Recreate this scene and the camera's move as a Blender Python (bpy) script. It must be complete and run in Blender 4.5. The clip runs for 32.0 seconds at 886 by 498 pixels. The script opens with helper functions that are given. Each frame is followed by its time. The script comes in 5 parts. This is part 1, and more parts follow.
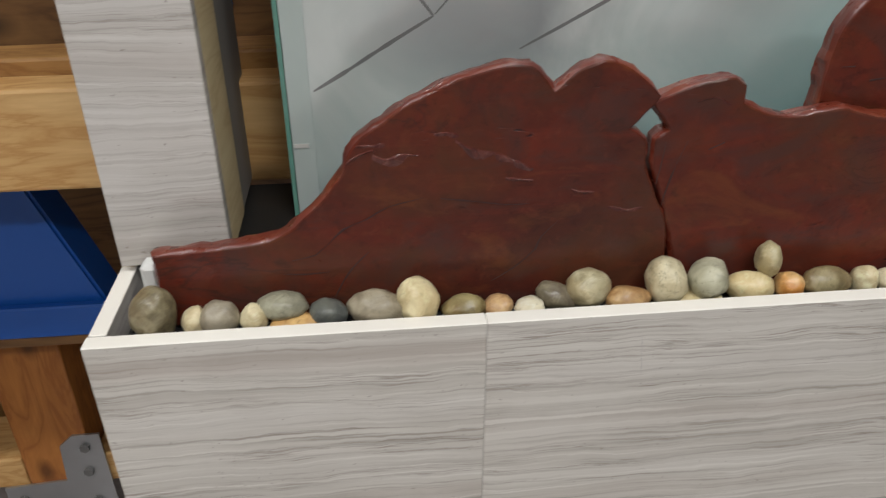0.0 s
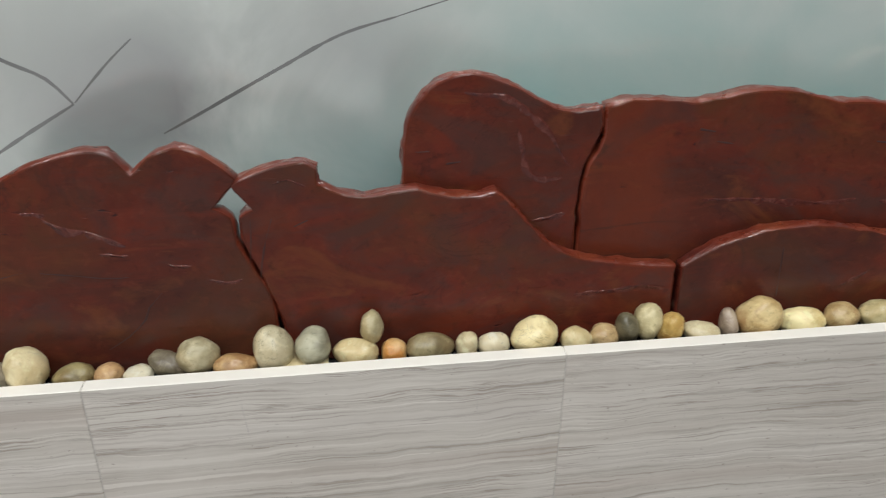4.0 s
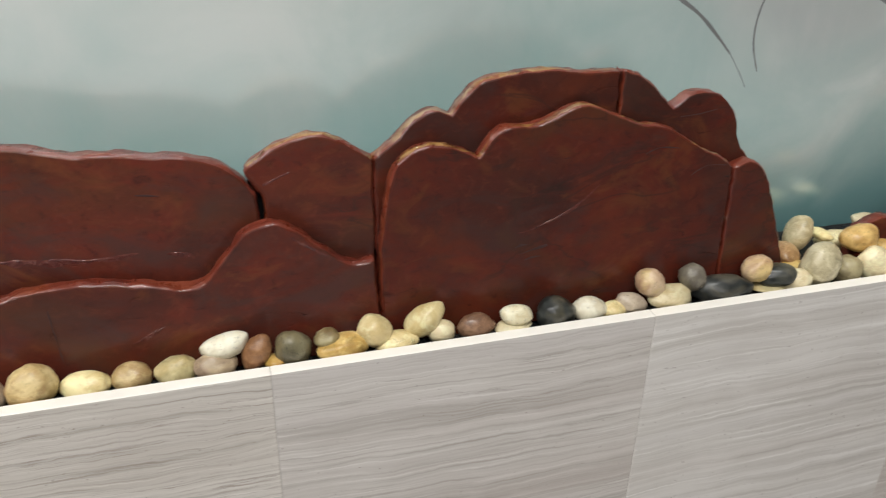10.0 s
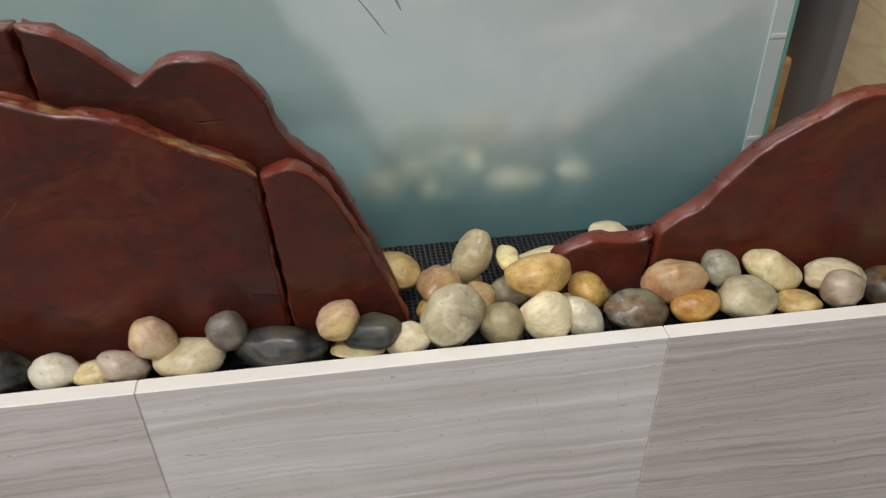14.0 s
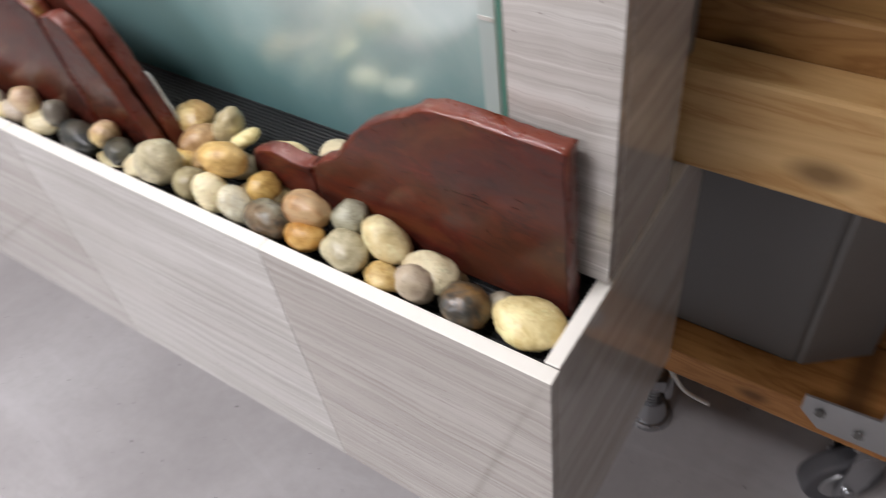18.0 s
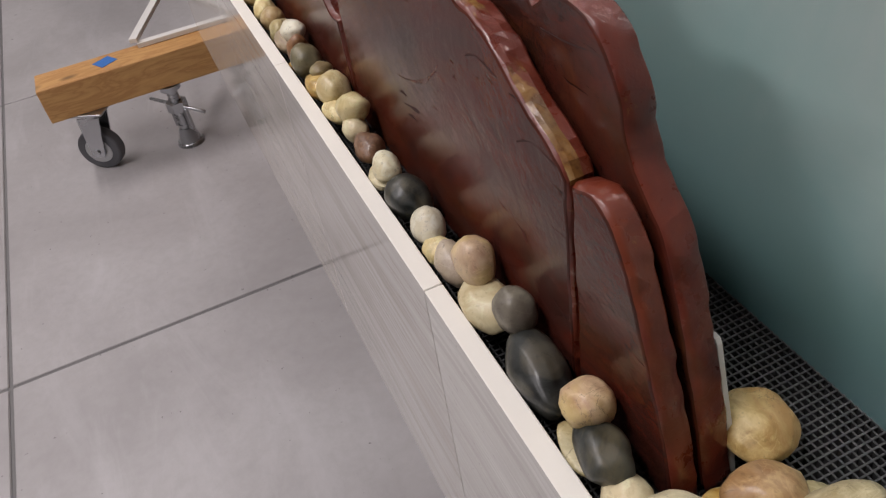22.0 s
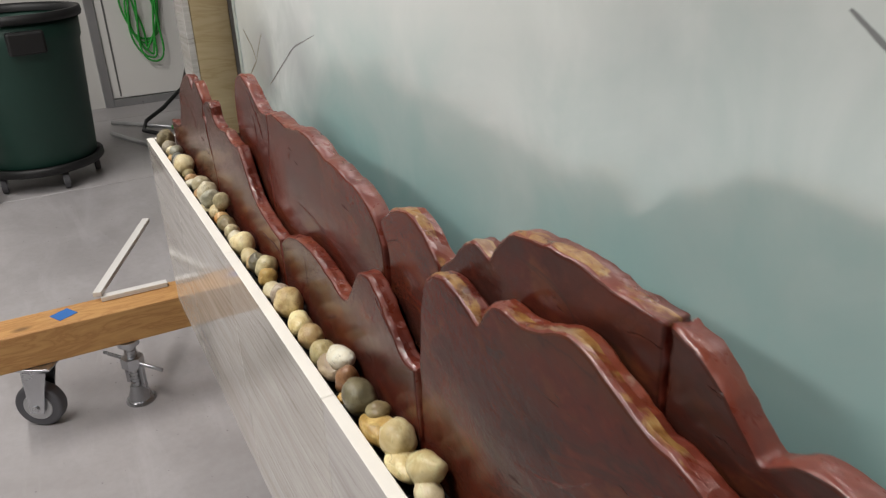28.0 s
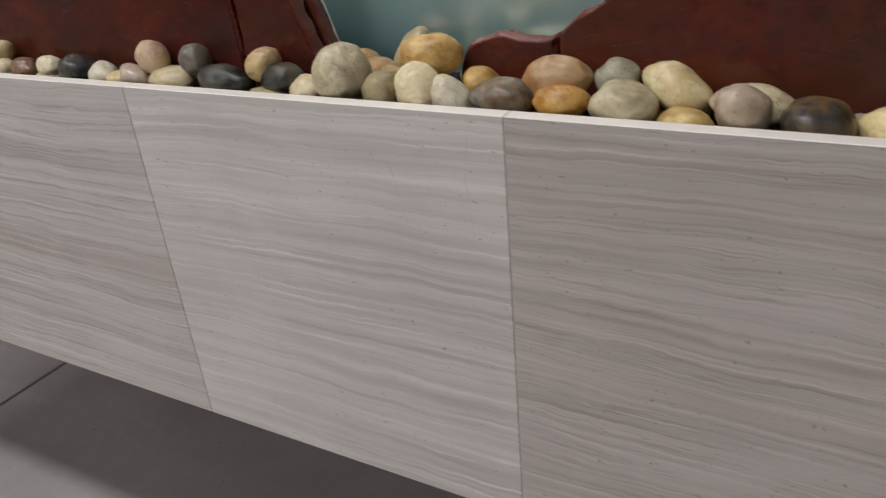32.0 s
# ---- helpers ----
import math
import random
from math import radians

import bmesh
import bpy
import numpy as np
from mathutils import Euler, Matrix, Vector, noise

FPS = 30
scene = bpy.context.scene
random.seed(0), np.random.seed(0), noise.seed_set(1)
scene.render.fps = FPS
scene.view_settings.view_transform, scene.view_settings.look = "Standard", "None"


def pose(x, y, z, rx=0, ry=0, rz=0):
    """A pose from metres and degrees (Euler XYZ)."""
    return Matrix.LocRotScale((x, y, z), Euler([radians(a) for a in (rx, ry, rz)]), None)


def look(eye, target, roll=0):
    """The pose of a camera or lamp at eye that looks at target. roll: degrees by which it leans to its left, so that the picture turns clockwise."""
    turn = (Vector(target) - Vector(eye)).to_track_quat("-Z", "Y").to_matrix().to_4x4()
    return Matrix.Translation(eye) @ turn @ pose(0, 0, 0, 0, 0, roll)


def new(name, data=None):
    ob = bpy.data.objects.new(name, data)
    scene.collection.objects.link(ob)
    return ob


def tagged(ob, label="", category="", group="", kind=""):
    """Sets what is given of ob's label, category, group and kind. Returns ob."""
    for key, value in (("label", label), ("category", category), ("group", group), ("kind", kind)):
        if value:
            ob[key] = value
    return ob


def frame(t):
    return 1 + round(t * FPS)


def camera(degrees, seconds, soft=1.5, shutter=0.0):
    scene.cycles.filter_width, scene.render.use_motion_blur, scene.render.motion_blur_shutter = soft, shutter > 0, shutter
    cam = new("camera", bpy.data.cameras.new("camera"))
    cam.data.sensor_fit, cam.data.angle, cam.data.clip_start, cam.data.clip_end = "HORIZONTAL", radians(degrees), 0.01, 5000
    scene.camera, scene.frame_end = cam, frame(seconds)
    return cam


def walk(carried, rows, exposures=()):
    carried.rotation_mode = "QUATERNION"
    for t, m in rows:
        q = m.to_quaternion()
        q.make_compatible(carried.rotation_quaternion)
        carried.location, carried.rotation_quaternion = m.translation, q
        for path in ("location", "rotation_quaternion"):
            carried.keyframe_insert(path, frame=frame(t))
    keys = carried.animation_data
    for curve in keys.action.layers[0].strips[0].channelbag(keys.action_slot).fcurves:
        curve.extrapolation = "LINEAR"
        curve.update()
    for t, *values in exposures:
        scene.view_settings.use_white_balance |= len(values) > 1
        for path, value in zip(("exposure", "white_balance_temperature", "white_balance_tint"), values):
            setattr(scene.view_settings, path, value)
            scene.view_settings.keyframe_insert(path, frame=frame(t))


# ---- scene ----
cam = camera(60.0, 32.0, soft=1.2, shutter=0.45)
PATH = [
    (0, (0.2440, -0.3570, 1.0060), (0.4190, 1.3590, -0.0070), -0.20),
    (0.5, (0.2740, -0.3500, 1.0070), (0.4530, 1.3790, 0.0170), -0.30),
    (1, (0.2920, -0.3630, 1.0060), (0.4700, 1.3800, 0.0410), -0.20),
    (1.5, (0.3180, -0.3750, 1.0120), (0.5160, 1.3740, 0.0620), 0.40),
    (2, (0.3420, -0.3830, 1.0140), (0.5490, 1.3780, 0.0890), 0.50),
    (2.5, (0.3650, -0.3880, 1.0230), (0.6000, 1.3710, 0.1010), 0.80),
    (3, (0.3970, -0.3940, 1.0260), (0.6690, 1.3660, 0.1160), 1.40),
    (3.5, (0.4320, -0.4050, 1.0280), (0.7050, 1.3660, 0.1400), 0.80),
    (5.5, (0.5790, -0.4260, 1.0280), (0.8260, 1.3790, 0.2040), 0.90),
    (6, (0.6200, -0.4200, 1.0220), (0.7850, 1.3820, 0.1700), -1.10),
    (6.5, (0.6350, -0.4090, 1.0290), (0.8790, 1.3570, 0.1220), -0.90),
    (7, (0.6740, -0.4190, 1.0240), (0.9800, 1.3490, 0.1410), -1.20),
    (7.5, (0.7210, -0.4230, 1.0450), (1.0360, 1.3220, 0.1190), -1.20),
    (8, (0.7610, -0.4300, 1.0490), (1.0560, 1.3120, 0.1110), -1.20),
    (8.5, (0.7940, -0.4340, 1.0580), (1.1260, 1.3000, 0.1180), -0.30),
    (9, (0.8210, -0.4480, 1.0520), (1.2440, 1.2960, 0.1680), 0.90),
    (9.5, (0.8600, -0.4560, 1.0490), (1.3300, 1.2890, 0.1910), 0.60),
    (10, (0.8990, -0.4610, 1.0670), (1.4300, 1.2500, 0.1780), 1.20),
    (10.5, (0.9140, -0.4720, 1.0690), (1.5000, 1.2320, 0.2010), 1.20),
    (11, (0.9380, -0.4920, 1.0690), (1.5680, 1.2160, 0.2400), 1.00),
    (11.5, (0.9900, -0.5080, 1.0790), (1.6420, 1.1860, 0.2400), 1.20),
    (12, (1.0560, -0.5150, 1.0910), (1.5980, 1.2200, 0.2570), 2.20),
    (12.5, (1.1290, -0.4290, 1.0730), (1.6940, 1.2660, 0.1750), 2.80),
    (13, (1.2120, -0.3600, 1.0640), (1.7130, 1.2860, 0.0440), 2.00),
    (13.5, (1.2990, -0.3440, 1.0450), (1.6590, 1.3300, 0.0110), 1.20),
    (14, (1.3550, -0.3230, 1.0520), (1.5540, 1.2980, -0.1020), -1.10),
    (14.5, (1.4220, -0.3130, 1.0500), (1.4700, 1.2870, -0.1480), -2.30),
    (15, (1.4980, -0.3180, 1.0590), (1.4660, 1.2680, -0.1580), -2.30),
    (15.5, (1.5430, -0.3320, 1.0640), (1.4910, 1.2880, -0.1080), -2.40),
    (17.5, (1.7450, -0.2050, 1.0750), (1.2220, 0.9750, -0.4520), -6.90),
    (18, (1.8690, -0.2130, 1.1230), (0.9920, 0.8300, -0.3420), -9.50),
    (18.5, (1.8360, -0.1870, 1.1270), (0.7560, 0.7740, -0.2560), -11.60),
    (19, (1.7820, -0.1250, 1.1450), (0.7150, 0.7680, -0.2920), -15.40),
    (19.5, (1.7530, -0.1070, 1.2080), (0.5200, 0.6090, -0.1940), -12.00),
    (20, (1.7250, -0.0780, 1.2360), (0.4110, 0.5070, -0.1540), -10.00),
    (20.5, (1.6850, -0.0770, 1.2220), (0.4080, 0.4370, -0.2300), -7.80),
    (21, (1.6100, -0.0940, 1.1180), (0.3750, 0.4050, -0.3740), -10.00),
    (21.5, (1.5310, -0.0820, 1.0500), (0.1390, 0.3820, -0.3090), -11.50),
    (22, (1.5060, -0.0860, 1.0340), (0.0840, 0.3950, -0.2870), -9.50),
    (22.5, (1.5150, -0.1260, 1.0240), (0.1060, 0.5180, -0.2420), -6.00),
    (23, (1.4450, -0.1150, 0.9850), (0.0380, 0.6850, -0.1890), -5.20),
    (23.5, (1.4080, -0.1020, 1.0020), (0.0280, 0.7590, -0.1610), -6.30),
    (24, (1.3810, -0.0950, 1.0050), (0.0050, 0.8170, -0.1250), -5.90),
    (24.5, (1.3510, -0.0880, 1.0180), (-0.0430, 0.8330, -0.0820), -6.00),
    (25, (1.3220, -0.0700, 1.0230), (-0.1260, 0.7770, -0.0660), -5.50),
    (25.5, (1.2900, -0.0620, 1.0360), (-0.2500, 0.6990, 0.0110), -6.20),
    (26, (1.2620, -0.0720, 1.0470), (-0.3320, 0.6450, 0.0750), -4.80),
    (26.5, (1.2590, -0.0740, 1.0580), (-0.3660, 0.6300, 0.1280), -4.70),
    (28.5, (1.4475, -0.1615, 1.0865), (-0.1485, 0.7195, 0.2650), -1.55),
    (29, (1.5030, -0.1810, 1.0665), (-0.0135, 0.7315, 0.1360), -2.60),
    (29.5, (1.5675, -0.2175, 1.0405), (0.1495, 0.7970, 0.0600), -3.00),
    (30, (1.5950, -0.2810, 0.9850), (0.2840, 0.8880, 0.0280), -4.80),
    (30.5, (1.6220, -0.3620, 0.9370), (0.4570, 1.0200, 0.0820), -3.40),
    (31, (1.6570, -0.3810, 0.9110), (0.5880, 1.0880, 0.0730), -4.50),
    (31.5, (1.6830, -0.3750, 0.8860), (0.7000, 1.1350, 0.0180), -4.80),
    (32, (1.7030, -0.3710, 0.8750), (0.7800, 1.1550, -0.0300), -5.50),
]
EXPOSURES = [(0.0, -0.1, 6380, 10), (1.5, -0.03, 6280, 9), (3.0, 0.0, 6250, 8), (7.0, 0.05, 6450, 10), (10.0, 0.25, 6450, 10), (13.0, 0.05, 6420, 12), (15.0, 0.0, 6450, 15), (17.5, 0.34, 6280, 15), (18.0, 0.58, 6250, 16), (19.0, 0.1, 6250, 15), (20.0, -0.15, 6300, 12), (21.0, -0.2, 6350, 15), (22.0, -0.1, 6500, 19), (23.0, 0.1, 6550, 17), (24.0, 0.5, 6600, 15), (25.0, 0.65, 6600, 13), (26.0, 0.4, 6500, 10), (28.5, 0.15, 6600, 14), (29.0, 0.15, 7000, 20), (30.0, 0.2, 7000, 23), (31.0, -0.05, 6500, 17), (32.0, -0.2, 6400, 16)]
walk(cam, [(t, look(eye, target, roll)) for t, eye, target, roll in PATH], EXPOSURES)

# ---- world and lights ----
RIM = 0.745          # height of the planter's rim above the floor
world = bpy.data.worlds.new("world")
world.use_nodes = True
scene.world = world
world.node_tree.nodes["Background"].inputs[0].default_value = (0.75, 0.8, 0.9, 1)
world.node_tree.nodes["Background"].inputs[1].default_value = 0.05
TUBE_POWER = 34.0


# ---- materials ----
class Mat:
    """A node material under construction."""

    def __init__(self, name, rough=0.5, metal=0.0, spec=0.5):
        self.m = bpy.data.materials.new(name)
        self.m.use_nodes = True
        self.t = self.m.node_tree
        self.b = self.t.nodes["Principled BSDF"]
        self.b.inputs["Roughness"].default_value = rough
        self.b.inputs["Metallic"].default_value = metal
        self.b.inputs["Specular IOR Level"].default_value = spec
        self.h = None

    def node(self, kind, operation="", data_type="", blend_type=""):
        n = self.t.nodes.new(kind)
        if operation:
            n.operation = operation
        if data_type:
            n.data_type = data_type
        if blend_type:
            n.blend_type = blend_type
        return n

    def link(self, a, b):
        self.t.links.new(a, b)

    def coords(self, scale=(1, 1, 1), shift=True, space="Object", rot=(0, 0, 0)):
        c = self.node("ShaderNodeTexCoord")
        mp = self.node("ShaderNodeMapping")
        mp.inputs["Scale"].default_value = scale
        mp.inputs["Rotation"].default_value = rot
        self.link(c.outputs[space], mp.inputs["Vector"])
        if shift:
            o = self.node("ShaderNodeObjectInfo")
            mul = self.node("ShaderNodeMath", operation="MULTIPLY")
            mul.inputs[1].default_value = 37.0
            self.link(o.outputs["Random"], mul.inputs[0])
            add = self.node("ShaderNodeVectorMath", operation="ADD")
            self.link(mp.outputs[0], add.inputs[0])
            self.link(mul.outputs[0], add.inputs[1])
            return add.outputs[0]
        return mp.outputs[0]

    def noise(self, vec, scale, detail=6.0, rough=0.55, distort=0.0):
        n = self.node("ShaderNodeTexNoise")
        n.inputs["Scale"].default_value = scale
        n.inputs["Detail"].default_value = detail
        n.inputs["Roughness"].default_value = rough
        n.inputs["Distortion"].default_value = distort
        self.link(vec, n.inputs["Vector"])
        return n.outputs["Fac"]

    def ramp(self, fac, stops, kind="LINEAR"):
        r = self.node("ShaderNodeValToRGB")
        r.color_ramp.interpolation = kind
        e = r.color_ramp.elements
        while len(e) < len(stops):
            e.new(0.5)
        for el, (p, c) in zip(e, stops):
            el.position = p
            el.color = (*c, 1) if len(c) == 3 else c
        self.link(fac, r.inputs[0])
        return r.outputs[0]

    def span(self, fac, lo, hi, a=0.0, b=1.0):
        n = self.node("ShaderNodeMapRange")
        for k, v in zip(("From Min", "From Max", "To Min", "To Max"), (lo, hi, a, b)):
            n.inputs[k].default_value = v
        self.link(fac, n.inputs["Value"])
        return n.outputs[0]

    def math(self, op, a, b):
        n = self.node("ShaderNodeMath", operation=op)
        for i, v in enumerate((a, b)):
            if isinstance(v, (int, float)):
                n.inputs[i].default_value = v
            else:
                self.link(v, n.inputs[i])
        return n.outputs[0]

    def mix(self, fac, a, b, kind="MIX"):
        n = self.node("ShaderNodeMix", data_type="RGBA", blend_type=kind)
        if isinstance(fac, (int, float)):
            n.inputs[0].default_value = fac
        else:
            self.link(fac, n.inputs[0])
        for i, v in ((6, a), (7, b)):
            if isinstance(v, tuple):
                n.inputs[i].default_value = (*v, 1)
            else:
                self.link(v, n.inputs[i])
        return n.outputs[2]

    def color(self, c):
        if isinstance(c, tuple):
            self.b.inputs["Base Color"].default_value = (*c, 1)
        else:
            self.link(c, self.b.inputs["Base Color"])
        return self

    def rough(self, c):
        self.link(c, self.b.inputs["Roughness"])
        return self

    def bump(self, height, strength=0.3, dist=0.002):
        n = self.node("ShaderNodeBump")
        n.inputs["Strength"].default_value = strength
        n.inputs["Distance"].default_value = dist
        self.link(height, n.inputs["Height"])
        if self.h is not None:
            self.link(self.h, n.inputs["Normal"])
        self.h = n.outputs[0]
        self.link(self.h, self.b.inputs["Normal"])
        return self


def plain(name, c, rough=0.5, metal=0.0, vary=0.12, scale=30.0, bump=0.05):
    m = Mat(name, rough, metal)
    v = m.coords()
    n = m.noise(v, scale)
    big = m.noise(v, scale / 8)
    lo = tuple(x * (1 - vary) for x in c)
    hi = tuple(min(1, x * (1 + vary)) for x in c)
    m.color(m.mix(m.span(big, 0.35, 0.65), m.mix(n, lo, hi), m.mix(n, c, lo)))
    if bump:
        m.bump(n, bump, 0.001)
    m.rough(m.span(big, 0.3, 0.7, max(0.03, rough - 0.08), min(1, rough + 0.1)))
    return m.m


def tile_material(name, tone, strong=1.0):
    """Vein-cut limestone; tone scales its lightness and warmth, strong the contrast of its veins."""
    m = Mat(name, 0.2, 0.0, 0.75)

    def t(c):
        return tuple(x * y for x, y in zip(c, tone))

    warp = m.noise(m.coords((13, 13, 22)), 1.0, 4, 0.6)
    sway = m.noise(m.coords((3, 3, 5)), 1.0, 2)

    def bands(freq, along, bend, detail, rough):
        at = m.node("ShaderNodeVectorMath", operation="MULTIPLY_ADD")
        m.link(warp, at.inputs[0])
        at.inputs[1].default_value = (0.1, 0.1, bend)
        m.link(m.coords((along, along, freq), rot=(0, 0.010, 0)), at.inputs[2])
        far = m.node("ShaderNodeVectorMath", operation="MULTIPLY_ADD")
        m.link(sway, far.inputs[0])
        far.inputs[1].default_value = (0.2, 0.2, 0.018 * freq)
        m.link(at.outputs[0], far.inputs[2])
        return m.noise(far.outputs[0], 1.0, detail, rough)

    vein = bands(120, 1.8, 1.5, 8, 0.66)
    fine = bands(330, 4.5, 4.2, 4, 0.6)
    hair = bands(170, 3.5, 2.2, 5, 0.6)
    band = bands(26, 0.7, 0.2, 3, 0.5)
    c = m.ramp(vein, [(0.30, t((0.40, 0.375, 0.345))), (0.44, t((0.50, 0.480, 0.450))), (0.56, t((0.565, 0.547, 0.518))), (0.70, t((0.64, 0.628, 0.60)))])
    c = m.mix(m.span(fine, 0.54, 0.66, 0, 0.74 * strong), c, t((0.35, 0.325, 0.297)))
    c = m.mix(m.span(fine, 0.43, 0.32, 0, 0.8), c, t((0.69, 0.68, 0.655)))
    line = m.math("ABSOLUTE", m.math("SUBTRACT", hair, 0.53), 0.0)
    gate = m.span(band, 0.36, 0.55)
    piece = m.span(m.noise(m.coords((9, 9, 60)), 1.0, 3), 0.40, 0.54)
    c = m.mix(m.math("MULTIPLY", m.math("MULTIPLY", m.span(line, 0.0, 0.022, 0.72 * strong, 0.0), gate), piece), c, t((0.235, 0.195, 0.170)))
    c = m.mix(m.span(band, 0.52, 0.70, 0, 0.4), c, t((0.64, 0.625, 0.61)))
    c = m.mix(m.span(band, 0.45, 0.30, 0, 0.5 * strong), c, t((0.40, 0.350, 0.318)))
    blot = m.noise(m.coords((9, 9, 16)), 1.0, 5, 0.6)
    c = m.mix(m.span(blot, 0.50, 0.68, 0, 0.35), c, t((0.66, 0.64, 0.615)))
    c = m.mix(m.span(blot, 0.46, 0.30, 0, 0.25), c, t((0.42, 0.392, 0.365)))
    speck = m.noise(m.coords((1, 1, 2)), 190, 2)
    c = m.mix(m.span(speck, 0.70, 0.74, 0, 0.6), c, t((0.26, 0.225, 0.205)))
    m.color(c)
    m.rough(m.span(vein, 0.3, 0.7, 0.10, 0.05))
    m.bump(fine, 0.03, 0.0006)
    return m.m


def slab_material(name, deep):
    """Sealed red stone; deep scales its lightness."""
    m = Mat(name, 0.25, 0.0, 0.23)

    def t(c):
        return c[0] * deep * 0.92, c[1] * deep * 1.16, c[2] * deep * 1.08

    v = m.coords((1, 1, 1.3))
    a = m.noise(v, 8, 8, 0.62, 0.6)
    b = m.noise(v, 30, 8, 0.65)
    streak = m.noise(m.coords((6, 6, 70), rot=(0, 0.12, 0)), 1.0, 6, 0.65, 0.4)
    c = m.ramp(a, [(0.30, t((0.042, 0.014, 0.012))), (0.43, t((0.085, 0.017, 0.012))), (0.56, t((0.125, 0.018, 0.011))), (0.72, t((0.088, 0.026, 0.013)))])
    c = m.mix(m.span(b, 0.42, 0.72, 0, 0.55), c, t((0.055, 0.013, 0.010)))
    c = m.mix(m.span(streak, 0.58, 0.74, 0, 0.55), c, t((0.165, 0.022, 0.013)))
    grit = m.noise(v, 75, 6, 0.68, 0.5)
    c = m.mix(m.span(grit, 0.55, 0.72, 0, 0.6), c, t((0.150, 0.030, 0.018)))
    c = m.mix(m.span(grit, 0.44, 0.30, 0, 0.55), c, t((0.030, 0.009, 0.008)))
    gloom = m.noise(m.coords((1, 1, 2.2)), 14, 5, 0.6, 1.2)
    c = m.mix(m.span(gloom, 0.58, 0.72, 0, 0.5), c, t((0.060, 0.018, 0.016)))
    murk = m.noise(m.coords((1, 1, 1.8)), 13, 6, 0.62, 1.1)
    c = m.mix(m.span(murk, 0.50, 0.64, 0, 0.65), c, t((0.062, 0.024, 0.022)))
    c = m.mix(m.span(murk, 0.44, 0.33, 0, 0.5), c, t((0.165, 0.042, 0.016)))
    patch = m.noise(m.coords((1, 1, 1.6)), 5.5, 4, 0.55, 0.8)
    c = m.mix(m.span(patch, 0.53, 0.68, 0, 0.5), c, t((0.090, 0.030, 0.015)))
    c = m.mix(m.span(patch, 0.46, 0.32, 0, 0.55), c, t((0.150, 0.026, 0.012)))
    rift = m.math("ABSOLUTE", m.math("SUBTRACT", m.noise(m.coords((1, 1, 1.5)), 11, 6, 0.6, 1.6), 0.5), 0.0)
    where = m.span(m.noise(m.coords((1, 1, 1)), 9, 3), 0.53, 0.66)
    cut = m.math("MULTIPLY", m.span(rift, 0.0, 0.010, 1.0, 0.0), where)
    c = m.mix(m.math("MULTIPLY", cut, 0.28), c, t((0.022, 0.008, 0.007)))
    wide = m.math("ABSOLUTE", m.math("SUBTRACT", m.noise(m.coords((1, 1, 1.9)), 7, 5, 0.55, 1.2), 0.5), 0.0)
    seam = m.math("MULTIPLY", m.span(wide, 0.0, 0.022, 0.55, 0.0), m.span(m.noise(m.coords((1, 1, 1)), 6, 2), 0.48, 0.60))
    c = m.mix(seam, c, t((0.040, 0.017, 0.014)))
    pit = m.noise(m.coords((45, 45, 150), rot=(0, 0.1, 0)), 1.0, 3, 0.5, 1.0)
    c = m.mix(m.span(pit, 0.73, 0.78, 0, 0.8), c, t((0.020, 0.010, 0.012)))
    m.color(c)
    m.rough(m.span(b, 0.3, 0.7, 0.10, 0.24))
    m.bump(a, 0.24, 0.004)
    m.bump(b, 0.22, 0.0016)
    m.bump(m.math("SUBTRACT", 1.0, cut), 0.10, 0.0012)
    m.bump(grit, 0.24, 0.0009)
    m.bump(streak, 0.04, 0.0014)
    m.bump(m.span(pit, 0.68, 0.78, 1, 0), 0.4, 0.0016)
    return m.m


def edge_material(name, gilt):
    """Broken slab edge; gilt is the reach of its ochre crust."""
    m = Mat(name, 0.2)
    v = m.coords()
    a = m.noise(v, 20, 6, 0.6)
    b = m.noise(v, 90, 5, 0.6)
    c = m.ramp(a, [(0.3, (0.075, 0.014, 0.010)), (0.5, (0.148, 0.027, 0.014)), (0.7, (0.205, 0.048, 0.021))])
    gold = m.noise(m.coords((1, 1.6, 1)), 22.0, 8, 0.70, 0.9)
    tone = m.ramp(b, [(0.36, (0.10, 0.040, 0.014)), (0.48, (0.27, 0.135, 0.036)), (0.60, (0.36, 0.215, 0.07)), (0.70, (0.44, 0.33, 0.17))])
    c = m.mix(m.span(gold, 0.66 - gilt, 0.72 - gilt, 0, 0.85), c, tone)
    white = m.noise(m.coords((1, 1, 1)), 45, 5, 0.65)
    c = m.mix(m.span(white, 0.66, 0.72, 0, 0.35), c, (0.40, 0.33, 0.26))
    bare = m.noise(m.coords((1, 1, 1)), 16, 5, 0.6, 0.8)
    c = m.mix(m.span(bare, 0.74 - gilt, 0.82 - gilt, 0, 0.45), c, (0.40, 0.31, 0.21))
    m.color(c)
    m.rough(m.span(b, 0.3, 0.7, 0.22, 0.44))
    m.b.inputs["Coat Weight"].default_value = 0.2
    m.b.inputs["Coat Roughness"].default_value = 0.1
    chip = m.node("ShaderNodeTexVoronoi")
    m.link(v, chip.inputs["Vector"])
    chip.inputs["Scale"].default_value = 70.0
    m.bump(chip.outputs["Distance"], 0.35, 0.003)
    m.bump(a, 0.35, 0.004)
    m.bump(b, 0.45, 0.0015)
    return m.m


